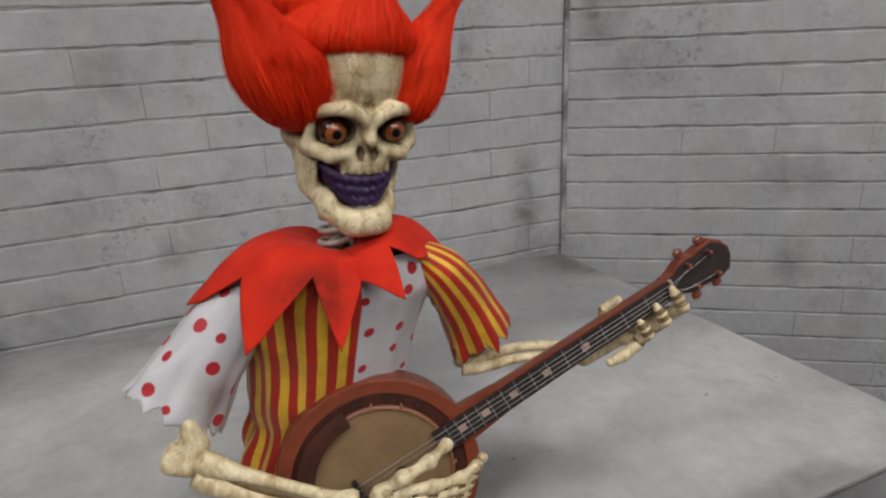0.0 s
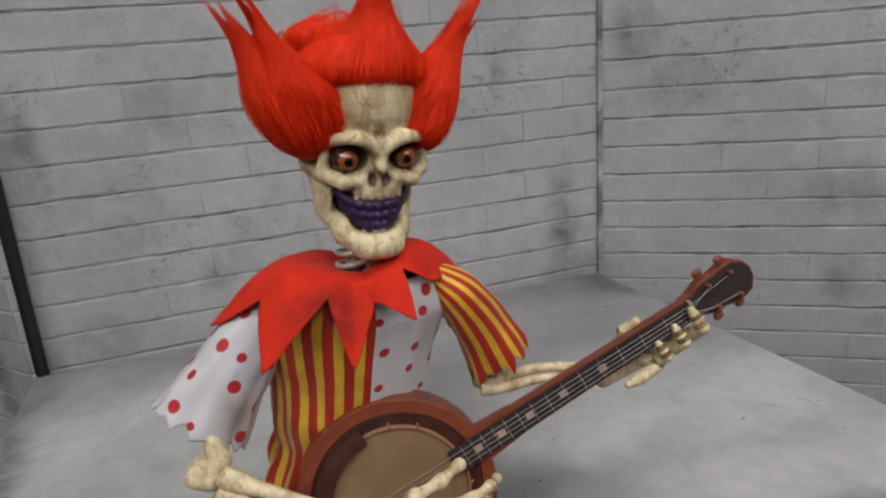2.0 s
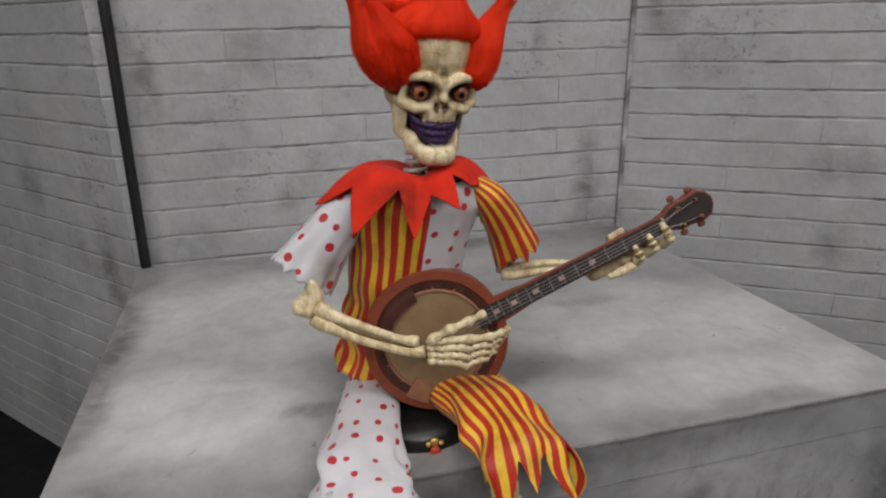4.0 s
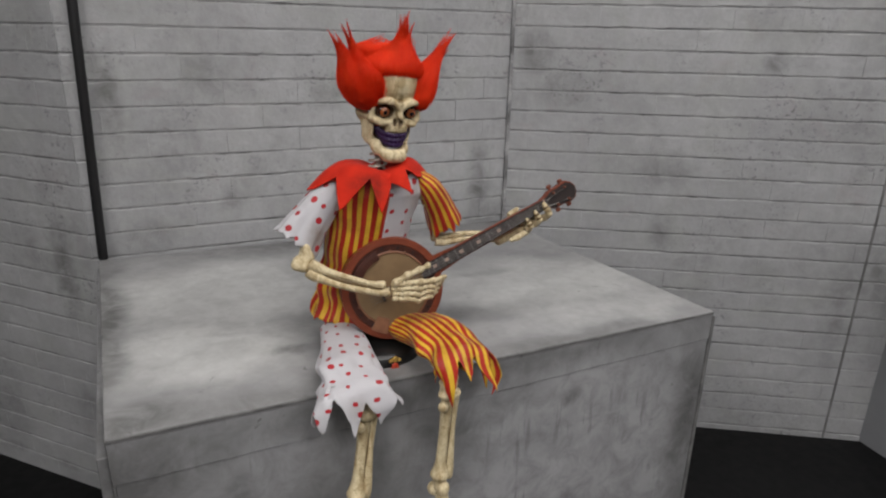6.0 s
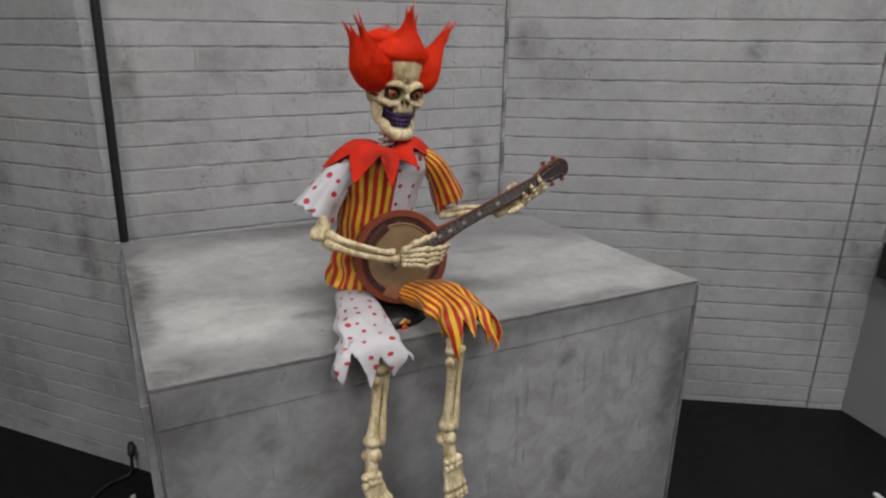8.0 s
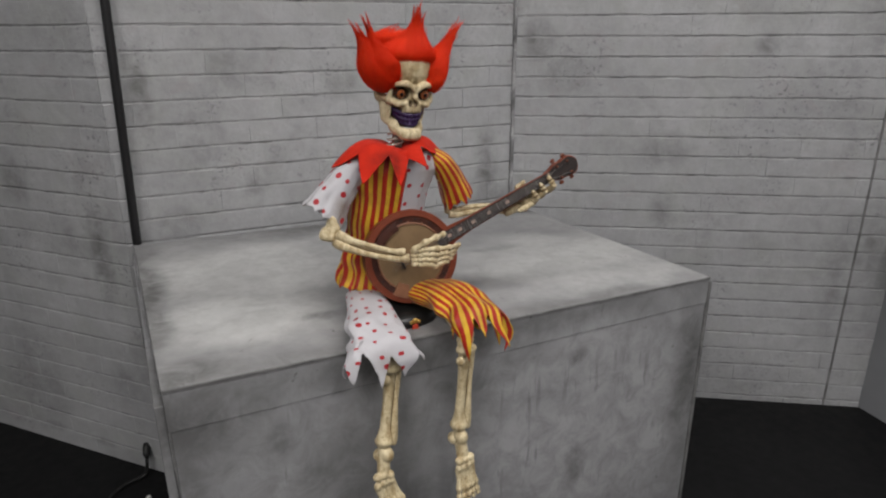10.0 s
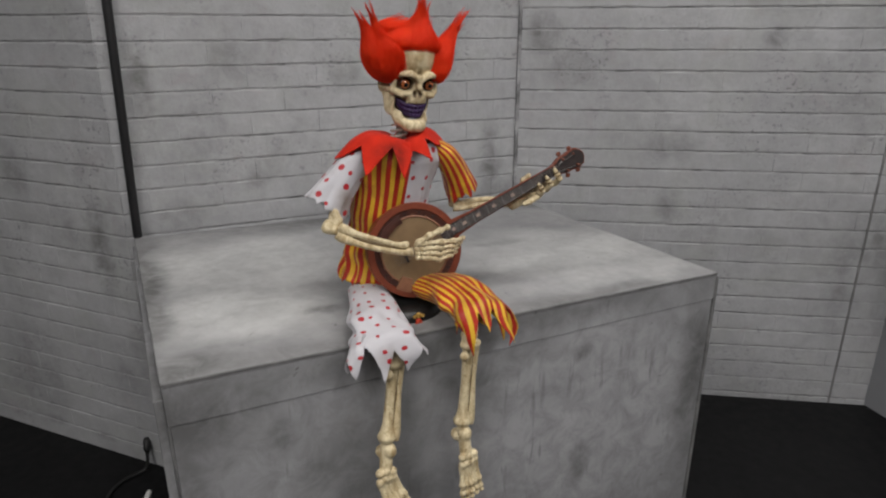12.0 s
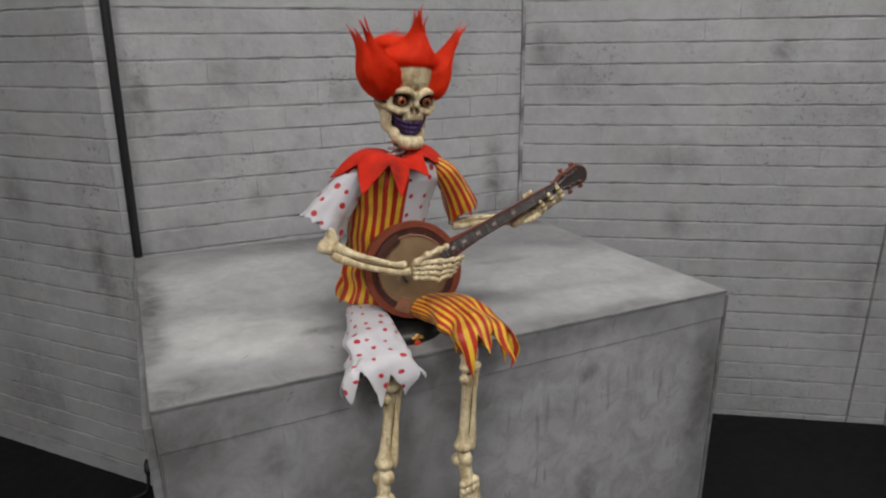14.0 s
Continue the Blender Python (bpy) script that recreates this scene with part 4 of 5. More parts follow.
def arm_right():
    """The strumming arm, over the banjo's head."""
    elbow, wrist = Vector((0.332, 0.114, 0.951)), Vector((0.455, 0.043, 0.908))
    bone_tube(doll, [(0.385, 0.15, 1.03), (0.352, 0.14, 0.995), elbow], [0.011, 0.008, 0.012])
    rods = [((0.326, 0.116, 0.951), (0.34, 0.112, 0.958), 0.0125, 0.0095), ((0.318, 0.112, 0.947), (0.33, 0.108, 0.944), 0.0085, 0.009)]
    blended_bones(rods, [((0.337, 0.113, 0.966), (0.0085, 0.008, 0.016))], *box_of(rods, 0.024), k=0.006)
    bone_tube(doll, [(0.339, 0.102, 0.952), (0.347, 0.1, 0.945), (0.365, 0.092, 0.937), (0.39, 0.078, 0.929), (0.43, 0.054, 0.918), (0.444, 0.045, 0.918), (0.45, 0.042, 0.918)], [0.0085, 0.0108, 0.0066, 0.0052, 0.0048, 0.0075, 0.0055])
    bone_tube(doll, [(0.334, 0.1, 0.938), (0.343, 0.098, 0.931), (0.362, 0.088, 0.922), (0.39, 0.071, 0.913), (0.435, 0.046, 0.905), (0.456, 0.038, 0.906)], [0.0082, 0.0102, 0.0068, 0.0055, 0.0052, 0.0082])
    bone_tube(doll, [(0.352, 0.1, 0.935), (0.39, 0.077, 0.921), (0.445, 0.045, 0.911)], [0.006, 0.0052, 0.0045], mat=UMBER)
    rods, balls = [], []
    for i in range(4):
        balls.append(((0.463, 0.036 - 0.001 * i, 0.919 - i * 0.008), (0.0058, 0.006, 0.0052)))
        balls.append(((0.473, 0.032, 0.92 - i * 0.0088), (0.0055, 0.0062, 0.0052)))
        root = (0.479, 0.031, 0.921 - i * 0.0092)
        knuckle = (0.507 - i * 0.002, 0.024, 0.921 - i * 0.0108)
        mid = (0.532 - i * 0.002, 0.026, 0.919 - i * 0.0088)
        far = (0.552 - i * 0.0035, 0.038, 0.916 - i * 0.0072)
        tip = (0.562 - i * 0.005, 0.047, 0.914 - i * 0.0068)
        finger(rods, [root, knuckle, mid, far, tip], 0.005)
    finger(rods, [(0.466, 0.034, 0.923), (0.484, 0.028, 0.935), (0.507, 0.03, 0.941), (0.528, 0.044, 0.9405)], 0.0056)
    lo, hi = box_of(rods)
    blended_bones(rods, balls, (lo[0] - 0.012, lo[1], lo[2] - 0.004), hi)


def arm_left():
    """The fretting arm, behind the banjo's neck."""
    bone_tube(doll, [(0.566, 0.135, 1.03), (0.585, 0.145, 1.0), (0.594, 0.148, 0.95)], [0.011, 0.008, 0.012])
    bone_tube(doll, [(0.59, 0.142, 0.955), (0.603, 0.14, 0.955), (0.65, 0.13, 0.96), (0.704, 0.112, 0.956)], [0.0095, 0.007, 0.005, 0.0055])
    bone_tube(doll, [(0.588, 0.14, 0.948), (0.608, 0.134, 0.946), (0.65, 0.126, 0.95), (0.704, 0.11, 0.946)], [0.009, 0.0062, 0.0046, 0.0055])
    rods = []

    def at(x, y, z):
        return BANJO @ Vector((x, y, z))
    for i, x in enumerate((0.32, 0.298, 0.277)):
        g = 1 - 0.05 * i
        root, low, bend, tip = at(x - 0.016, -0.023, -0.02), at(x - 0.004, -0.0235 - 0.002 * i, -0.002), at(x + 0.002, -0.0165 - 0.002 * i, 0.0125), at(x + 0.001, 0.0035 - 0.005 * i, 0.0105)
        joint = bend.lerp(tip, 0.45)
        rods.append((root, low, 0.0074 * g, 0.0068 * g))
        rods.append((low, bend, 0.0066 * g, 0.0062 * g))
        rods.append((bend, joint, 0.0058 * g, 0.0054 * g))
        rods.append((joint, joint.lerp(tip, 0.3), 0.0064 * g, 0.0056 * g))
        rods.append((joint.lerp(tip, 0.3), tip, 0.0054 * g, 0.0036 * g))
    rods.append((at(0.282, -0.027, -0.006), at(0.268, -0.029, 0.002), 0.0068, 0.0062))
    rods.append((at(0.268, -0.029, 0.002), at(0.252, -0.0295, 0.004), 0.0058, 0.0054))
    rods.append((at(0.25, -0.0295, 0.004), at(0.236, -0.028, 0.004), 0.0062, 0.004))
    rods.append((at(0.225, -0.028, -0.034), at(0.268, -0.026, -0.028), 0.009, 0.011))
    rods.append((at(0.268, -0.026, -0.028), at(0.306, -0.022, -0.026), 0.011, 0.009))
    rods.append((at(0.255, -0.008, -0.026), at(0.262, 0.01, -0.02), 0.0056, 0.0052))
    rods.append((at(0.262, 0.01, -0.02), at(0.276, 0.0145, -0.012), 0.0052, 0.0044))
    blended_bones(rods, [], *box_of(rods, 0.016))


def leg(side):
    rng = random.Random(3 + side)
    if side < 0:
        hip, knee, ankle, foot, toe = (0.41, 0.15, 0.795), (0.382, -0.04, 0.776), (0.355, -0.066, 0.602), (0.346, -0.08, 0.535), (0.372, -0.098, 0.455)
    else:
        hip, knee, ankle, foot, toe = (0.51, 0.14, 0.795), (0.521, -0.056, 0.787), (0.505, -0.066, 0.592), (0.508, -0.082, 0.52), (0.512, -0.1, 0.428)
    hip, knee, ankle, foot, toe = (Vector(p) for p in (hip, knee, ankle, foot, toe))
    bone_tube(doll, [hip, (hip + knee) / 2 + Vector((0, 0, 0.008)), knee], [0.013, 0.0095, 0.016])
    d = (ankle - knee).normalized()
    across = Vector((1, 0.12, 0)).normalized()
    # shin bone and its thin companion
    top = knee + Vector((0, -0.004, -0.018))
    bone_tube(doll, [top + Vector((0, 0, 0.006)), top, top + d * 0.02, (top + ankle) / 2, ankle - d * 0.03, ankle - d * 0.006, ankle + d * 0.004],
              [0.012, 0.0165, 0.0115, 0.0085, 0.0095, 0.0172, 0.012], 14, 24)
    off = across * 0.0155 + Vector((0, -0.001, 0))
    bone_tube(doll, [top + d * 0.014 + off, (top + ankle) / 2 + off * 0.95, ankle - d * 0.012 + off * 1.05, ankle + d * 0.004 + off], [0.0075, 0.006, 0.0098, 0.0085], 10, 16)
    web = [p + off * 0.55 + Vector((0, 0.001, 0)) for p in (top + d * 0.022, (top + ankle) / 2, ankle - d * 0.014)]
    bone_tube(doll, web, [0.006, 0.0056, 0.006], 10, 14, mat=UMBER)
    rods, balls = [], [(knee + Vector((0.0, -0.012, -0.004)), (0.013, 0.011, 0.013)), (knee + Vector((-0.011, -0.012, -0.022)), (0.008, 0.008, 0.008))]
    fd = (toe - foot).normalized()
    balls += [(ankle + Vector((0.002, -0.008, -0.018)), (0.0125, 0.013, 0.014)), (ankle + Vector((-0.006, 0.006, -0.026)), (0.0125, 0.015, 0.011))]
    rods.append((ankle, foot, 0.011, 0.012))
    for i in range(3):
        balls.append((foot + across * ((i - 1.0) * 0.0125) + Vector((0, -0.004, 0.014 + rng.uniform(-0.002, 0.002))), (0.0078, 0.0085, 0.0075)))
    for i in range(4):
        balls.append((foot + across * ((i - 1.5) * 0.0092) + Vector((0, -0.006, rng.uniform(-0.002, 0.004))), (0.0066, 0.0075, 0.0078)))
    for i in range(5):
        s = (i - 2) * 0.0085
        a = foot + fd * 0.008 + across * s * 0.9 + Vector((0, -0.003, 0))
        b = foot + fd * (0.046 - abs(i - 1.5) * 0.002) + across * s * 1.12 + Vector((0, -0.004, 0))
        c = b + fd * 0.016 + across * s * 0.1
        e = c + fd * (0.012 - 0.001 * i) + across * s * 0.06
        finger(rods, [a, b, c, e], 0.0047)
    lo, hi = box_of(rods, 0.026)
    blended_bones(rods, balls[2:], lo, hi, 0.0013, 0.002)
    cap = knee + Vector((-0.004, -0.016, -0.03))
    rods2 = [(knee, cap, 0.012, 0.012)]
    knobs = balls[:2] + [(cap, (0.02, 0.0135, 0.0095)), (cap + Vector((-0.013, -0.004, -0.02)), (0.0088, 0.0085, 0.0095))]
    blended_bones(rods2, knobs, *box_of(rods2, 0.034), step=0.0016, k=0.004)


def neck_spring():
    base = Vector((0.476, 0.152, 1.08))
    tip = Vector((0.488, 0.158, 1.15))
    bone_tube(doll, [base, tip], [0.0065, 0.0065], mat=STEEL)
    pts = []
    for i in range(91):
        t = i / 90
        a = t * 2 * math.pi * 6.5
        c = base.lerp(tip, t)
        pts.append(c + Vector((math.cos(a), math.sin(a), 0)) * 0.0145)
    v, f = tube_rings(pts, [0.0027] * len(pts), 6)
    doll.add(v, f, STEEL)


def torso_core():
    bone_tube(doll, [(0.455, 0.185, 0.775), (0.46, 0.19, 0.86), (0.47, 0.17, 0.98), (0.48, 0.152, 1.085)], [0.045, 0.03, 0.032, 0.018], 16, 20)
    bone_tube(doll, [(0.39, 0.152, 1.04), (0.43, 0.15, 1.06), (0.48, 0.148, 1.07), (0.53, 0.14, 1.06), (0.563, 0.136, 1.042)], [0.013, 0.01, 0.012, 0.01, 0.013])


HEAD_PARTS = (skull, eyeballs, hair, neck_spring, torso_core, arm_right, arm_left)
for build in HEAD_PARTS:
    build()
leg(-1)
leg(1)
figure = mesh_object("skeleton_doll", np.concatenate(doll.v), doll.f, [M_BONE, M_SOCKET, M_HAIR, M_EYE, M_IRIS, M_PUPIL, M_PURPLE, M_STEEL, M_UMBER], smooth=True, face_mats=doll.m)
tagged(figure, "seated ivory plastic skeleton doll with spiky red hair", "doll")


# ---- the costume ----
def cloth(name, surface, nu, nv, material, parent=None, label="", thick=0.0012, width=1.0, height=1.0, cut=None):
    """A sheet over u, v in 0..1; cut(u) gives how far down the sheet reaches (1: all the way)."""
    verts, uvs, faces = [], [], []
    for j in range(nv + 1):
        for i in range(nu + 1):
            u = i / nu
            v = j / nv * (cut(u) if cut else 1.0)
            verts.append(surface(u, v))
            uvs.append((u * width, v * height))
    for j in range(nv):
        for i in range(nu):
            a = j * (nu + 1) + i
            faces.append((a, a + 1, a + nu + 2, a + nu + 1))
    ob = mesh_object(name, verts, faces, [material], parent, label, smooth=True, uvs=uvs)
    m = ob.modifiers.new("thickness", "SOLIDIFY")
    m.thickness, m.offset = thick, 0
    return ob


def ragged(points, seed, deep, nicks=0.03):
    """A torn hem: pointed tongues hanging between notches."""
    rng = random.Random(seed)
    marks = [(i / points, 1.0 if i % 2 else 1.0 - deep * rng.uniform(0.6, 1.0)) for i in range(points + 1)]
    marks = [(u + (rng.uniform(-0.25, 0.25) / points if 0 < u < 1 else 0), v - (rng.uniform(0, deep * 0.5) if k % 2 else 0)) for k, (u, v) in enumerate(marks)]

    def cut(u):
        for (a, x), (b, y) in zip(marks, marks[1:]):
            if a <= u <= b:
                return x + (y - x) * (u - a) / max(b - a, 1e-6) + nicks * (noise.noise((u * 60, seed, 0)))
        return marks[-1][1]
    return cut


def prof(z, table):
    zs = [r[0] for r in table]
    return [float(np.interp(z, zs, [r[k] for r in table])) for k in range(1, len(table[0]))]


# height: half width, half depth, centre x, centre y
TORSO = [(0.78, 0.088, 0.062, 0.452, 0.19), (0.84, 0.084, 0.058, 0.453, 0.19), (0.92, 0.074, 0.05, 0.459, 0.182), (1.0, 0.077, 0.05, 0.468, 0.165),
         (1.05, 0.088, 0.048, 0.474, 0.155), (1.075, 0.084, 0.04, 0.477, 0.152), (1.092, 0.055, 0.03, 0.48, 0.15), (1.1, 0.028, 0.022, 0.483, 0.149)]
BODY_TURN = radians(-7)


def torso_point(angle, z, folds=1.0):
    a, b, cx, cy = prof(z, TORSO)
    low = max(0.0, min(1.0, (1.06 - z) / 0.2))
    ripple = 0.0035 * math.sin(angle * 13 + 3 * noise.noise((z * 9, 1.7, 0))) * low + 0.004 * noise.noise((angle * 2.2, z * 26, 4.0)) * low
    crease = 0.005 * low * math.sin(z * 85 + 2.4 * math.sin(angle * 2.1)) * max(0, min(1, (0.97 - z) / 0.05))
    k = 1 + folds * (ripple + crease) / 0.07
    x, y = a * k * math.cos(angle), b * k * math.sin(angle)
    c, s = math.cos(BODY_TURN), math.sin(BODY_TURN)
    return (cx + c * x - s * y, cy + s * x + c * y, z)


costume = empty("clown_tunic", "half striped, half dotted satin clown tunic with torn hems", "clothing", (0.46, 0.18, 0.8))


def rooted(ob):
    """Keep a part where it is under the tunic's root."""
    ob.matrix_parent_inverse = Matrix.Translation(ob.parent.location).inverted()
    return ob


def striped_side(u, v):
    return torso_point(radians(78 + 202 * u), 1.084 - 0.282 * v)


def dotted_side(u, v):
    return torso_point(radians(280 + 158 * u), 1.084 - 0.236 * v)


rooted(cloth("striped_half", striped_side, 150, 70, M_STRIPE, costume, "yellow and red striped satin", width=0.25, height=0.3, cut=ragged(16, 2, 0.06, 0.01)))
rooted(cloth("dotted_half", dotted_side, 110, 60, M_DOT, costume, "white satin with red dots", width=0.2, height=0.25, cut=ragged(12, 4, 0.06, 0.01)))


def sleeve(path, radii, seed, turn, lumps=0.12, pleats=0.07, count=7, sag=0.0):
    """A cloth tube along a path, with lengthwise pleats, soft lumps and cross creases."""
    line = smooth_line(path, 30)

    def surface(u, v):
        k = min(v, 1.0) * 30
        i = min(int(k), 29)
        p = line[i].lerp(line[i + 1], k - i)
        d = (line[i + 1] - line[i]).normalized()
        side = d.cross(Vector((0.1, 1, 0.05))).normalized() if abs(d.y) < 0.8 else d.cross(Vector((0.05, 0.1, 1))).normalized()
        if sag:
            side = Vector((1, 0.06, 0))
            side = (side - d * side.dot(d)).normalized()
        up = side.cross(d).normalized()
        ra, rb = np.interp(v, np.linspace(0, 1, len(radii)), [r[0] for r in radii]), np.interp(v, np.linspace(0, 1, len(radii)), [r[1] for r in radii])
        a = 2 * math.pi * u + turn
        drift = 1.4 * noise.noise((v * 3.0, seed, 2.0))
        w = 1 + v * (pleats * math.sin(a * count + seed + drift * 2) + 0.5 * pleats * math.sin(a * (count * 2 + 1) + 2 * seed - drift * 3)
                     + lumps * noise.noise((math.cos(a) * 1.7 + seed, math.sin(a) * 1.7, v * 5)))
        w += sag * v * math.sin(v * 21 + 1.6 * math.sin(2 * a + seed)) * max(0.0, 1 - abs(v - 0.45) * 2.4)
        return tuple(p + side * math.cos(a) * ra * w + up * math.sin(a) * rb * w)
    return surface


rooted(cloth("sleeve", sleeve([(0.418, 0.152, 1.074), (0.388, 0.15, 1.052), (0.356, 0.147, 1.014), (0.322, 0.143, 0.972)], [(0.017, 0.02), (0.027, 0.025), (0.034, 0.027), (0.043, 0.029)], 1.0, 0.7, 0.1, 0.05, 5),
             100, 50, M_DOT, costume, "white dotted sleeve with a torn cuff", width=0.2, height=0.14, cut=ragged(24, 7, 0.11)))
rooted(cloth("sleeve", sleeve([(0.543, 0.137, 1.08), (0.566, 0.135, 1.058), (0.59, 0.138, 1.02), (0.613, 0.143, 0.97)], [(0.011, 0.015), (0.021, 0.025), (0.026, 0.027), (0.034, 0.03)], 2.0, 0.4, 0.1, 0.05, 5),
             100, 50, M_STRIPE, costume, "striped sleeve with a torn cuff", width=0.19, height=0.14, cut=ragged(24, 9, 0.13)))

trousers = empty("clown_trousers", "torn satin clown trousers, one leg dotted, one striped", "clothing", (0.46, 0.1, 0.77))
rooted(cloth("trouser_leg", sleeve([(0.405, 0.165, 0.792), (0.388, 0.085, 0.798), (0.37, 0.005, 0.8), (0.364, -0.036, 0.79), (0.363, -0.056, 0.766), (0.363, -0.06, 0.718)],
                                   [(0.036, 0.02), (0.042, 0.02), (0.047, 0.022), (0.056, 0.022), (0.062, 0.027), (0.068, 0.03)], 3.0, 0.2, 0.5, 0.12, 3, 0.3),
             200, 100, M_DOT, trousers, "white satin leg with red dots", width=0.31, height=0.32, cut=ragged(16, 11, 0.34, 0.02)))
rooted(cloth("trouser_leg", sleeve([(0.49, 0.15, 0.796), (0.522, 0.085, 0.812), (0.54, 0.01, 0.814), (0.546, -0.036, 0.803), (0.547, -0.06, 0.774), (0.548, -0.068, 0.716)],
                                   [(0.045, 0.023), (0.05, 0.025), (0.05, 0.026), (0.054, 0.027), (0.057, 0.025), (0.062, 0.026)], 5.0, 0.2, 0.5, 0.13, 4, 0.3),
             220, 100, M_STRIPE, trousers, "yellow and red striped leg", width=0.38, height=0.3, cut=ragged(18, 13, 0.5, 0.02)))

# collar of pointed felt tongues: bearing, reach and height of each tip, how it lies
TIPS = [(180, 0.13, 1.068), (216, 0.118, 1.046), (252, 0.082, 1.034), (293, 0.08, 1.066), (326, 0.072, 1.082), (4, 0.104, 1.066), (60, 0.09, 1.06), (120, 0.09, 1.06)]
NECK = Vector((0.481, 0.149, 1.094))


NOTCH = [0.7, 0.54, 0.56, 0.58, 0.84, 0.8, 0.8, 0.8]  # how far out the cut after each tongue begins


def collar_surface(u, v):
    """One felt ring lying over chest and shoulders; u runs tongue by tongue round the neck."""
    n = len(TIPS)
    i = int(u * n) % n
    t = u * n - int(u * n)
    (b0, r0, z0), (b1, r1, z1) = TIPS[i], TIPS[(i + 1) % n]
    bearing = radians(b0 + ((b1 - b0) % 360) * t)
    reach, tip_z = r0 + (r1 - r0) * t, z0 + (z1 - z0) * t
    notch = NOTCH[i]
    far = 1 - (1 - notch) * (1 - abs(2 * t - 1)) ** 0.9 if notch < 1 else 1.0
    v = v * far
    r = 0.013 + (reach - 0.013) * v
    front = max(0.0, -math.sin(bearing))
    z = NECK.z - 0.002 - (NECK.z - tip_z) * v ** (2.9 - 1.3 * front)
    z += 0.019 * math.sin(math.pi * min(1.0, v * 1.1)) * abs(math.cos(bearing)) ** 0.7
    z += 0.0022 * math.sin(bearing * 9 + 1.0) * v * v + 0.003 * noise.noise((math.cos(bearing) * 3, math.sin(bearing) * 3, v * 3)) * v
    x, y = NECK.x + r * math.cos(bearing), NECK.y + r * math.sin(bearing)
    a, b, cx, cy = prof(z, TORSO)
    pad = 0.007 + 0.003 * v * max(0.0, math.sin(bearing * 7))
    q = math.hypot((x - cx) / (a + pad), (y - cy) / (b + pad))
    if q < 1 and z < 1.09:
        x, y = cx + (x - cx) / q, cy + (y - cy) / q
    return (x, y, z)


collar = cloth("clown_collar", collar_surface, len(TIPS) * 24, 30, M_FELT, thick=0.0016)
tagged(collar, "red felt clown collar with pointed tongues and dark patches", "clothing")

# black seat base with a small gilt charm
base = empty("seat_base", "black vinyl base pad with a gilt charm, under the doll", "base", (0.46, 0.13, 0.752))
v, f = [], []
for j in range(9):
    t = j / 8
    r = (0.93 + 0.07 * math.sin(math.pi * min(1, t * 1.4))) * (1 if t < 0.75 else 1 - (t - 0.75) * 2.4)
    for k in range(40):
        a = 2 * math.pi * k / 40
        v.append((0.088 * r * math.cos(a), 0.092 * r * math.sin(a), 0.038 * t))
for j in range(8):
    for k in range(40):
        m = (k + 1) % 40
        f.append((j * 40 + k, j * 40 + m, j * 40 + 40 + m, j * 40 + 40 + k))
f.append(tuple(8 * 40 + k for k in range(40)))
f.append(tuple(range(40))[::-1])
mesh_object("pad", v, f, [M_BELT], base, smooth=True)
charm = Pile()
for dx, dz, r, m in ((0, 0.026, 0.006, 0), (-0.008, 0.024, 0.0036, 0), (0.008, 0.024, 0.0036, 0), (0, 0.014, 0.0062, 1), (0, 0.006, 0.004, 0), (-0.005, 0.009, 0.003, 1), (0.005, 0.009, 0.003, 1)):
    lo = (-0.02, -0.012, -0.004)
    P = grid(lo, (0.02, 0.012, 0.038), 0.0012)
    vv, ff = net(ball(P, (dx, 0, dz), (r, 0.0035, r)), lo, 0.0012)
    charm.add(vv + np.array((0.004, -0.094, 0.0)), ff, m)
mesh_object("charm", np.concatenate(charm.v), charm.f, [M_GOLD, M_CHARM], base, "small gilt and red charm", True, charm.m)


# ---- the banjo: x along the neck, y up across the face, z out of the face ----
banjo = empty("banjo", "small brown wooden four-string banjo held by the skeleton doll", "banjo")
banjo.matrix_world = BANJO


POT = 1.05  # fuller pot


def turned(name, profile, material, label="", seg=72):
    """A round piece from a closed profile of (radius, height)."""
    n = len(profile)
    profile = [(r * POT, z) for r, z in profile]
    verts = [(r * math.cos(2 * math.pi * k / seg), r * math.sin(2 * math.pi * k / seg), z) for k in range(seg) for r, z in profile]
    faces = []
    for k in range(seg):
        m = (k + 1) % seg
        for i in range(n):
            j = (i + 1) % n
            faces.append((k * n + i, m * n + i, m * n + j, k * n + j))
    ob = mesh_object(name, verts, faces, [material], banjo, label)
    ob.data.polygons.foreach_set("use_smooth", np.ones(len(ob.data.polygons), dtype=bool))
    ob.data.set_sharp_from_angle(angle=radians(35))
    return ob


turned("rim", [(0.0865, -0.034), (0.088, -0.03), (0.088, -0.001), (0.0865, 0.001), (0.0765, 0.001), (0.0755, 0.0), (0.0755, -0.034)], M_RIM, "red-brown wooden rim")
turned("flange", [(0.0754, -0.006), (0.0754, -0.0015), (0.0745, -0.001), (0.0645, -0.0025), (0.0645, -0.006)], M_MAROON, "dark maroon flange")
turned("tension_hoop", [(0.0645, -0.004), (0.0645, 0.0005), (0.0638, 0.001), (0.062, 0.001), (0.0614, 0.0), (0.0614, -0.004)], M_HOOP)
turned("head", [(0.0001, -0.006), (0.0001, -0.0015), (0.0612, -0.0015), (0.0613, -0.006)], M_SKIN, "tan drum head")
turned("back", [(0.0001, -0.036), (0.0001, -0.034), (0.0865, -0.0338), (0.085, -0.036)], M_RIM)
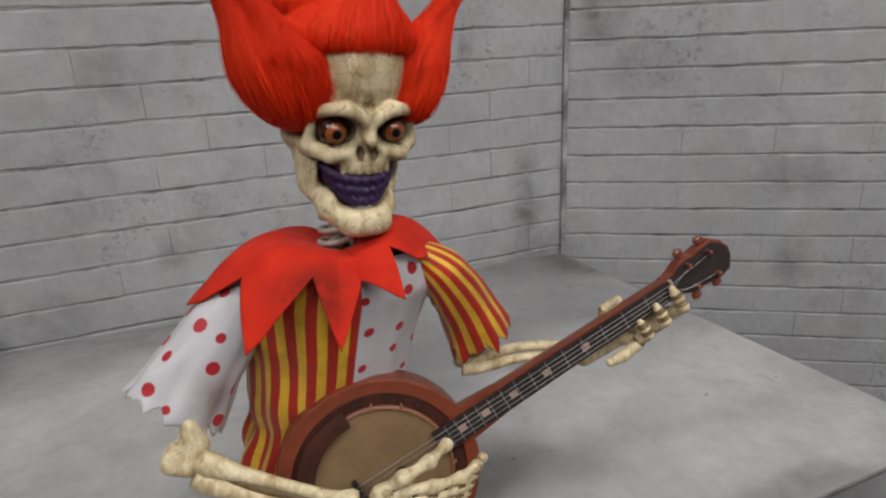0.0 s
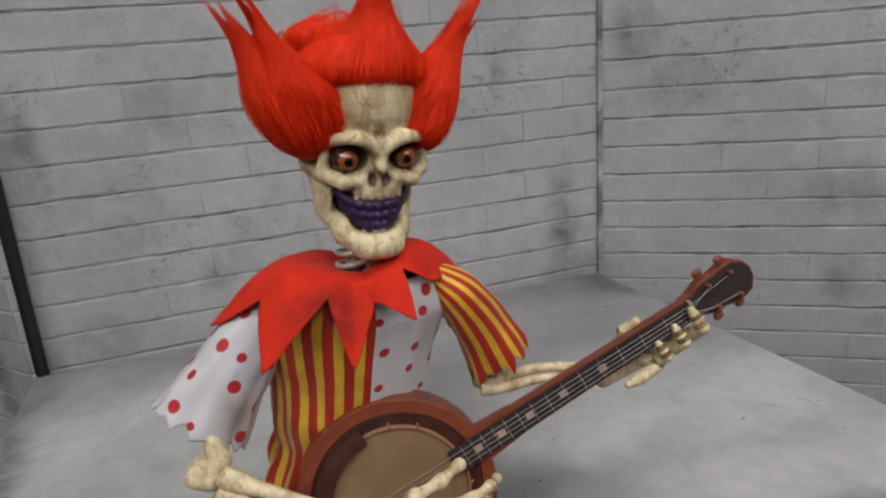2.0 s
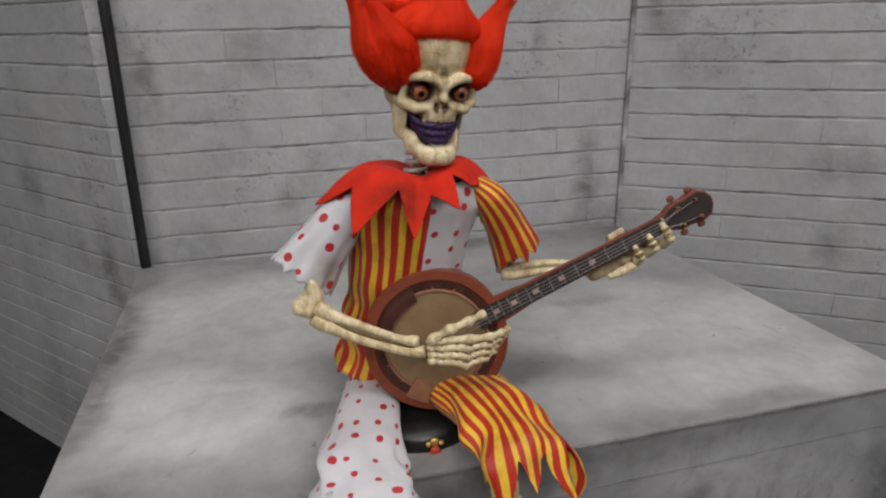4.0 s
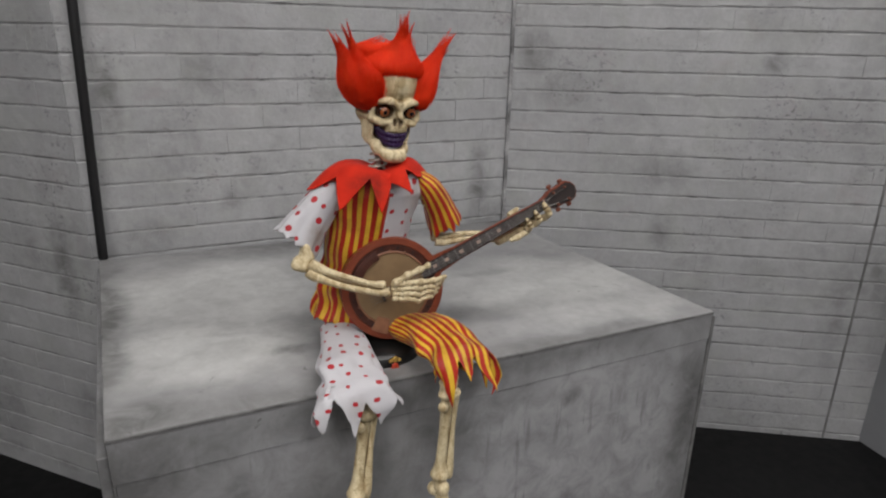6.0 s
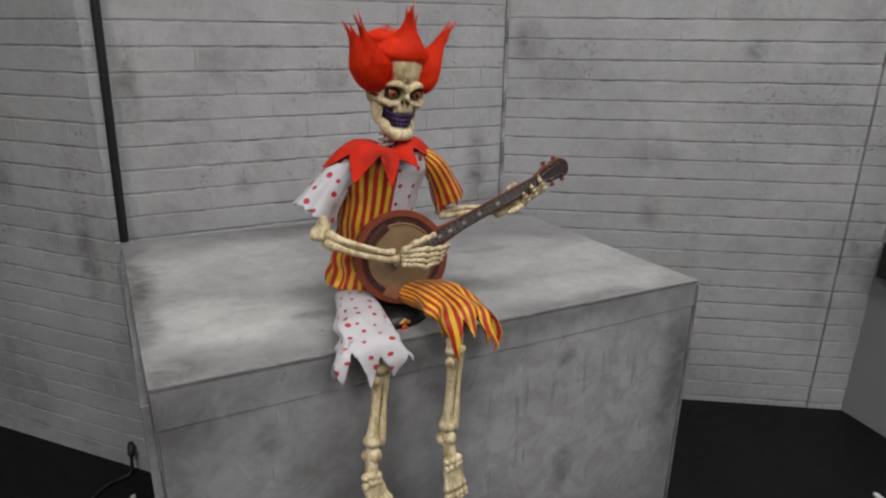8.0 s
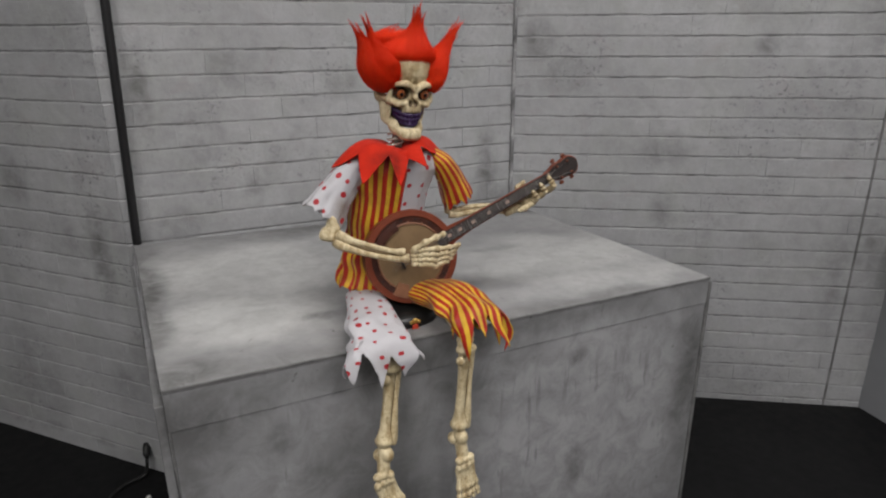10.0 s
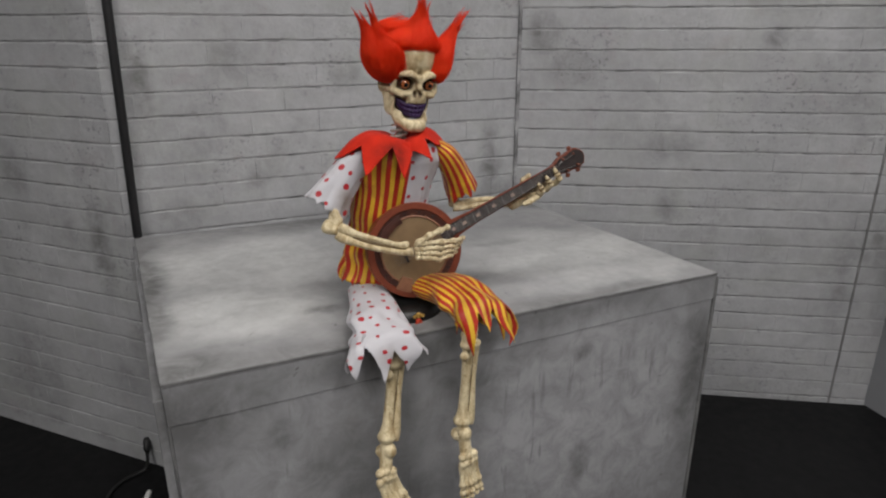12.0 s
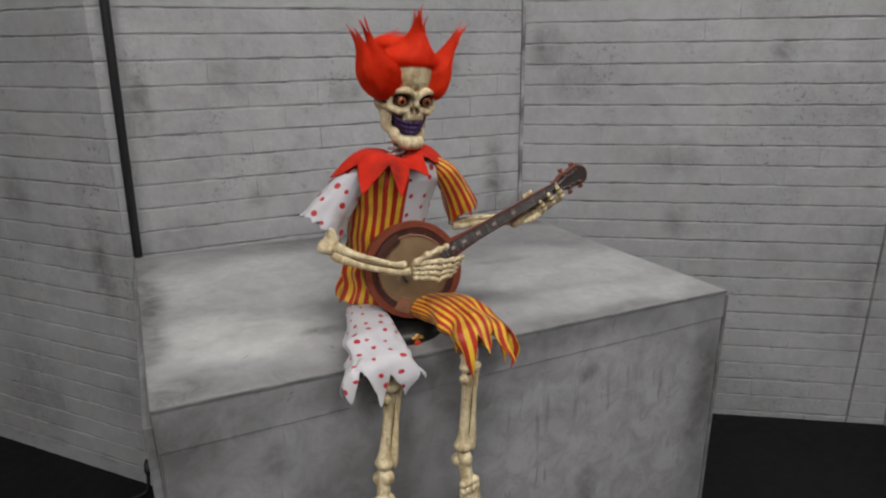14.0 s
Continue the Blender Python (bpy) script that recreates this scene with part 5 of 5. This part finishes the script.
for k in range(16):
    a = 2 * math.pi * (k + 0.5) / 16
    if abs(a) < 0.25 or abs(a - 2 * math.pi) < 0.25:
        continue
    v, f = tube_rings([(0.0735 * math.cos(a), 0.0735 * math.sin(a), -0.0035), (0.0735 * math.cos(a), 0.0735 * math.sin(a), -0.0004)], [0.0026, 0.0022], 10)
    mesh_object("flange_hole", v, f, [M_BOARD], banjo)
    b = a + math.pi / 16
    v, f = tube_rings([(0.0701 * math.cos(b), 0.0701 * math.sin(b), -0.003), (0.0677 * math.cos(b), 0.0677 * math.sin(b), 0.002), (0.0656 * math.cos(b), 0.0656 * math.sin(b), 0.0018)], [0.0011, 0.0012, 0.0009], 6)
    mesh_object("hook", v, f, [M_HOOP], banjo)


def arc_pad(a0, a1, r0, r1, z0, z1, name, material, label=""):
    n = 24
    r0, r1 = r0 * POT, r1 * POT
    verts, faces = [], []
    for i in range(n + 1):
        a = radians(a0 + (a1 - a0) * i / n)
        w = 1 if 0 < i < n else 0.96
        for r, z in ((r0, z0), (r1, z0), (r1, z1 * w), ((r0 + r1) / 2, z1 * 1.12 * w), (r0, z1 * w)):
            verts.append((r * math.cos(a), r * math.sin(a), z))
    for i in range(n):
        for j in range(5):
            k = (j + 1) % 5
            faces.append((i * 5 + j, i * 5 + k, i * 5 + 5 + k, i * 5 + 5 + j))
    faces += [(0, 1, 2, 3, 4)[::-1], tuple(n * 5 + j for j in range(5))]
    return mesh_object(name, verts, faces, [material], banjo, label)


arc_pad(88, 148, 0.0565, 0.072, -0.001, 0.0045, "arm_rest", M_MAROON, "dark brown arm rest")
arc_pad(214, 236, 0.052, 0.078, -0.001, 0.003, "tailpiece", M_HOOP, "pale brown tailpiece plate")
v, f = tube_rings([(0.018, -0.004, -0.002), (0.018, -0.004, -0.0008)], [0.0042, 0.0042], 16)
mesh_object("sound_hole", v, f, [M_BOARD], banjo)

# neck, fingerboard, headstock


def tapered(name, x0, x1, w0, w1, z0, z1, material, label="", round_back=False):
    bm = bmesh.new()
    n = 12
    rings = []
    for i in range(n + 1):
        t = i / n
        x, w = x0 + (x1 - x0) * t, (w0 + (w1 - w0) * t) / 2
        if round_back:
            pts = [(w, z1), (w, z1 - 0.003)] + [(w * math.cos(a), z1 - 0.003 - (z1 - 0.003 - z0) * math.sin(a)) for a in np.linspace(0.25, math.pi - 0.25, 7)] + [(-w, z1 - 0.003), (-w, z1)]
        else:
            pts = [(w, z1), (w, z0), (-w, z0), (-w, z1)]
        rings.append([bm.verts.new((x, y, z)) for y, z in pts])
    for a, b in zip(rings, rings[1:]):
        for j in range(len(a)):
            k = (j + 1) % len(a)
            bm.faces.new((a[j], a[k], b[k], b[j]))
    bm.faces.new(rings[0][::-1])
    bm.faces.new(rings[-1])
    return part(name, bm, material, banjo, label)


tapered("neck", 0.079, 0.325, 0.028, 0.0205, -0.025, 0.0012, M_RIM, "red-brown wooden neck", True)
tapered("heel", 0.086, 0.13, 0.036, 0.0272, -0.027, 0.0008, M_RIM, "red-brown neck heel", True)
tapered("fingerboard", 0.058, 0.324, 0.0235, 0.0185, 0.0014, 0.0042, M_BOARD, "black fingerboard")
for k in range(15):
    x = 0.324 - 0.262 * (1 - 0.5 ** (k / 8.5)) / (1 - 0.5 ** (15 / 8.5))
    w = (0.0235 + (0.0185 - 0.0235) * (x - 0.058) / 0.266) / 2
    v, f = tube_rings([(x, -w, 0.0044), (x, w, 0.0044)], [0.0005, 0.0005], 6)
    mesh_object("fret", v, f, [M_WIRE], banjo)
for x in (0.085, 0.11, 0.141, 0.178, 0.222):
    part("inlay", slab([(x - 0.004, -0.0032), (x + 0.004, -0.0032), (x + 0.004, 0.0032), (x - 0.004, 0.0032)], 0.0042, 0.0047, 0), M_INLAY, banjo)
# headstock outline, scalloped
outline = [(0.322, -0.0105), (0.335, -0.011), (0.345, -0.017), (0.358, -0.0185), (0.364, -0.0165), (0.372, -0.0195), (0.386, -0.0205), (0.398, -0.017), (0.405, -0.006),
           (0.406, 0.004), (0.4, 0.014), (0.39, 0.0205), (0.374, 0.0195), (0.365, 0.0165), (0.357, 0.0185), (0.345, 0.017), (0.335, 0.011), (0.322, 0.0105)]
outline = [(0.322 + (x - 0.322) * 0.9, y) for x, y in outline]
part("headstock", slab(outline, -0.014, -0.0005, 0.0012), M_RIM, banjo, "red-brown headstock")
part("headstock_face", slab([(0.33 + (x - 0.33) * 0.97, y * 0.88) for x, y in outline], -0.0004, 0.0012, 0.0004), M_BOARD, banjo, "black headstock veneer")
part("nut", slab([(0.324, -0.0095), (0.327, -0.0095), (0.327, 0.0095), (0.324, 0.0095)], 0.0005, 0.0056, 0.0004), M_INLAY, banjo)
for x, s in ((0.349, -1), (0.374, -1), (0.349, 1), (0.374, 1)):
    v, f = tube_rings([(x, s * 0.012, 0.001), (x, s * 0.012, 0.008), (x, s * 0.012, 0.0085)], [0.0022, 0.0022, 0.001], 10)
    post = mesh_object("tuner", v, f, [M_PEG], banjo, "copper tuning peg")
    v, f = tube_rings([(x, s * 0.016, -0.006), (x, s * 0.0205, -0.006), (x, s * 0.0215, -0.006), (x, s * 0.026, -0.006), (x, s * 0.028, -0.006)], [0.0018, 0.002, 0.0052, 0.0056, 0.003], 12, 0.6)
    mesh_object("peg_button", v, f, [M_PEG], post)
for k in range(4):
    y0, y1 = -0.0078 + k * 0.0052, -0.006 + k * 0.004
    s, x = ((-1, 0.374), (-1, 0.349), (1, 0.349), (1, 0.374))[k]
    v, f = tube_rings([(-0.045, y0, 0.004), (0.325, y1, 0.0062), (x, s * 0.011, 0.0055)], [0.00034] * 3, 5)
    mesh_object("string", v, f, [M_WIRE], banjo)
part("bridge", slab([(-0.024, -0.013), (-0.02, -0.013), (-0.02, 0.013), (-0.024, 0.013)], -0.0015, 0.0038, 0.0006), M_BOARD, banjo)


# ---- small things on the floor ----
line = smooth_line([(-0.075, 0.925, 0.085), (-0.078, 0.905, 0.07), (-0.085, 0.895, 0.02), (-0.1, 0.89, 0.006), (-0.15, 0.87, 0.006), (-0.19, 0.82, 0.006), (-0.21, 0.72, 0.006), (-0.3, 0.6, 0.006)], 50)
cable = empty("power_cable", "black power cable drooping from the brick wall to the floor", "cable")
v, f = tube_rings(line, [0.0055] * 51, 10)
mesh_object("cord", v, f, [M_RUBBER], cable, smooth=True)
v, f = tube_rings([(-0.075, 0.93, 0.093), (-0.076, 0.92, 0.086), (-0.078, 0.905, 0.07), (-0.079, 0.902, 0.06)], [0.009, 0.0115, 0.011, 0.006], 12)
mesh_object("plug", v, f, [M_RUBBER], cable, smooth=True)
v, f = tube_rings([(-0.098, 0.735, 0.008), (-0.092, 0.75, 0.009), (-0.085, 0.775, 0.009), (-0.083, 0.782, 0.009)], [0.005, 0.0085, 0.008, 0.004], 12)
clip = mesh_object("plastic_clip", v, f, [M_PLUG], smooth=True)
box = part("wall_box", slab([(2.165, -0.12), (2.235, -0.12), (2.255, 0.12), (2.185, 0.12)], 0.555, 0.675, 0.004), M_RUBBER, None)
tagged(box, "black plastic box fixed to the grey wall panel", "box")
tagged(clip, "small white plastic clip lying on the black floor", "clip")
copy_thing(clip, pose(1.98, -0.95, 0, 0, 0, 0))
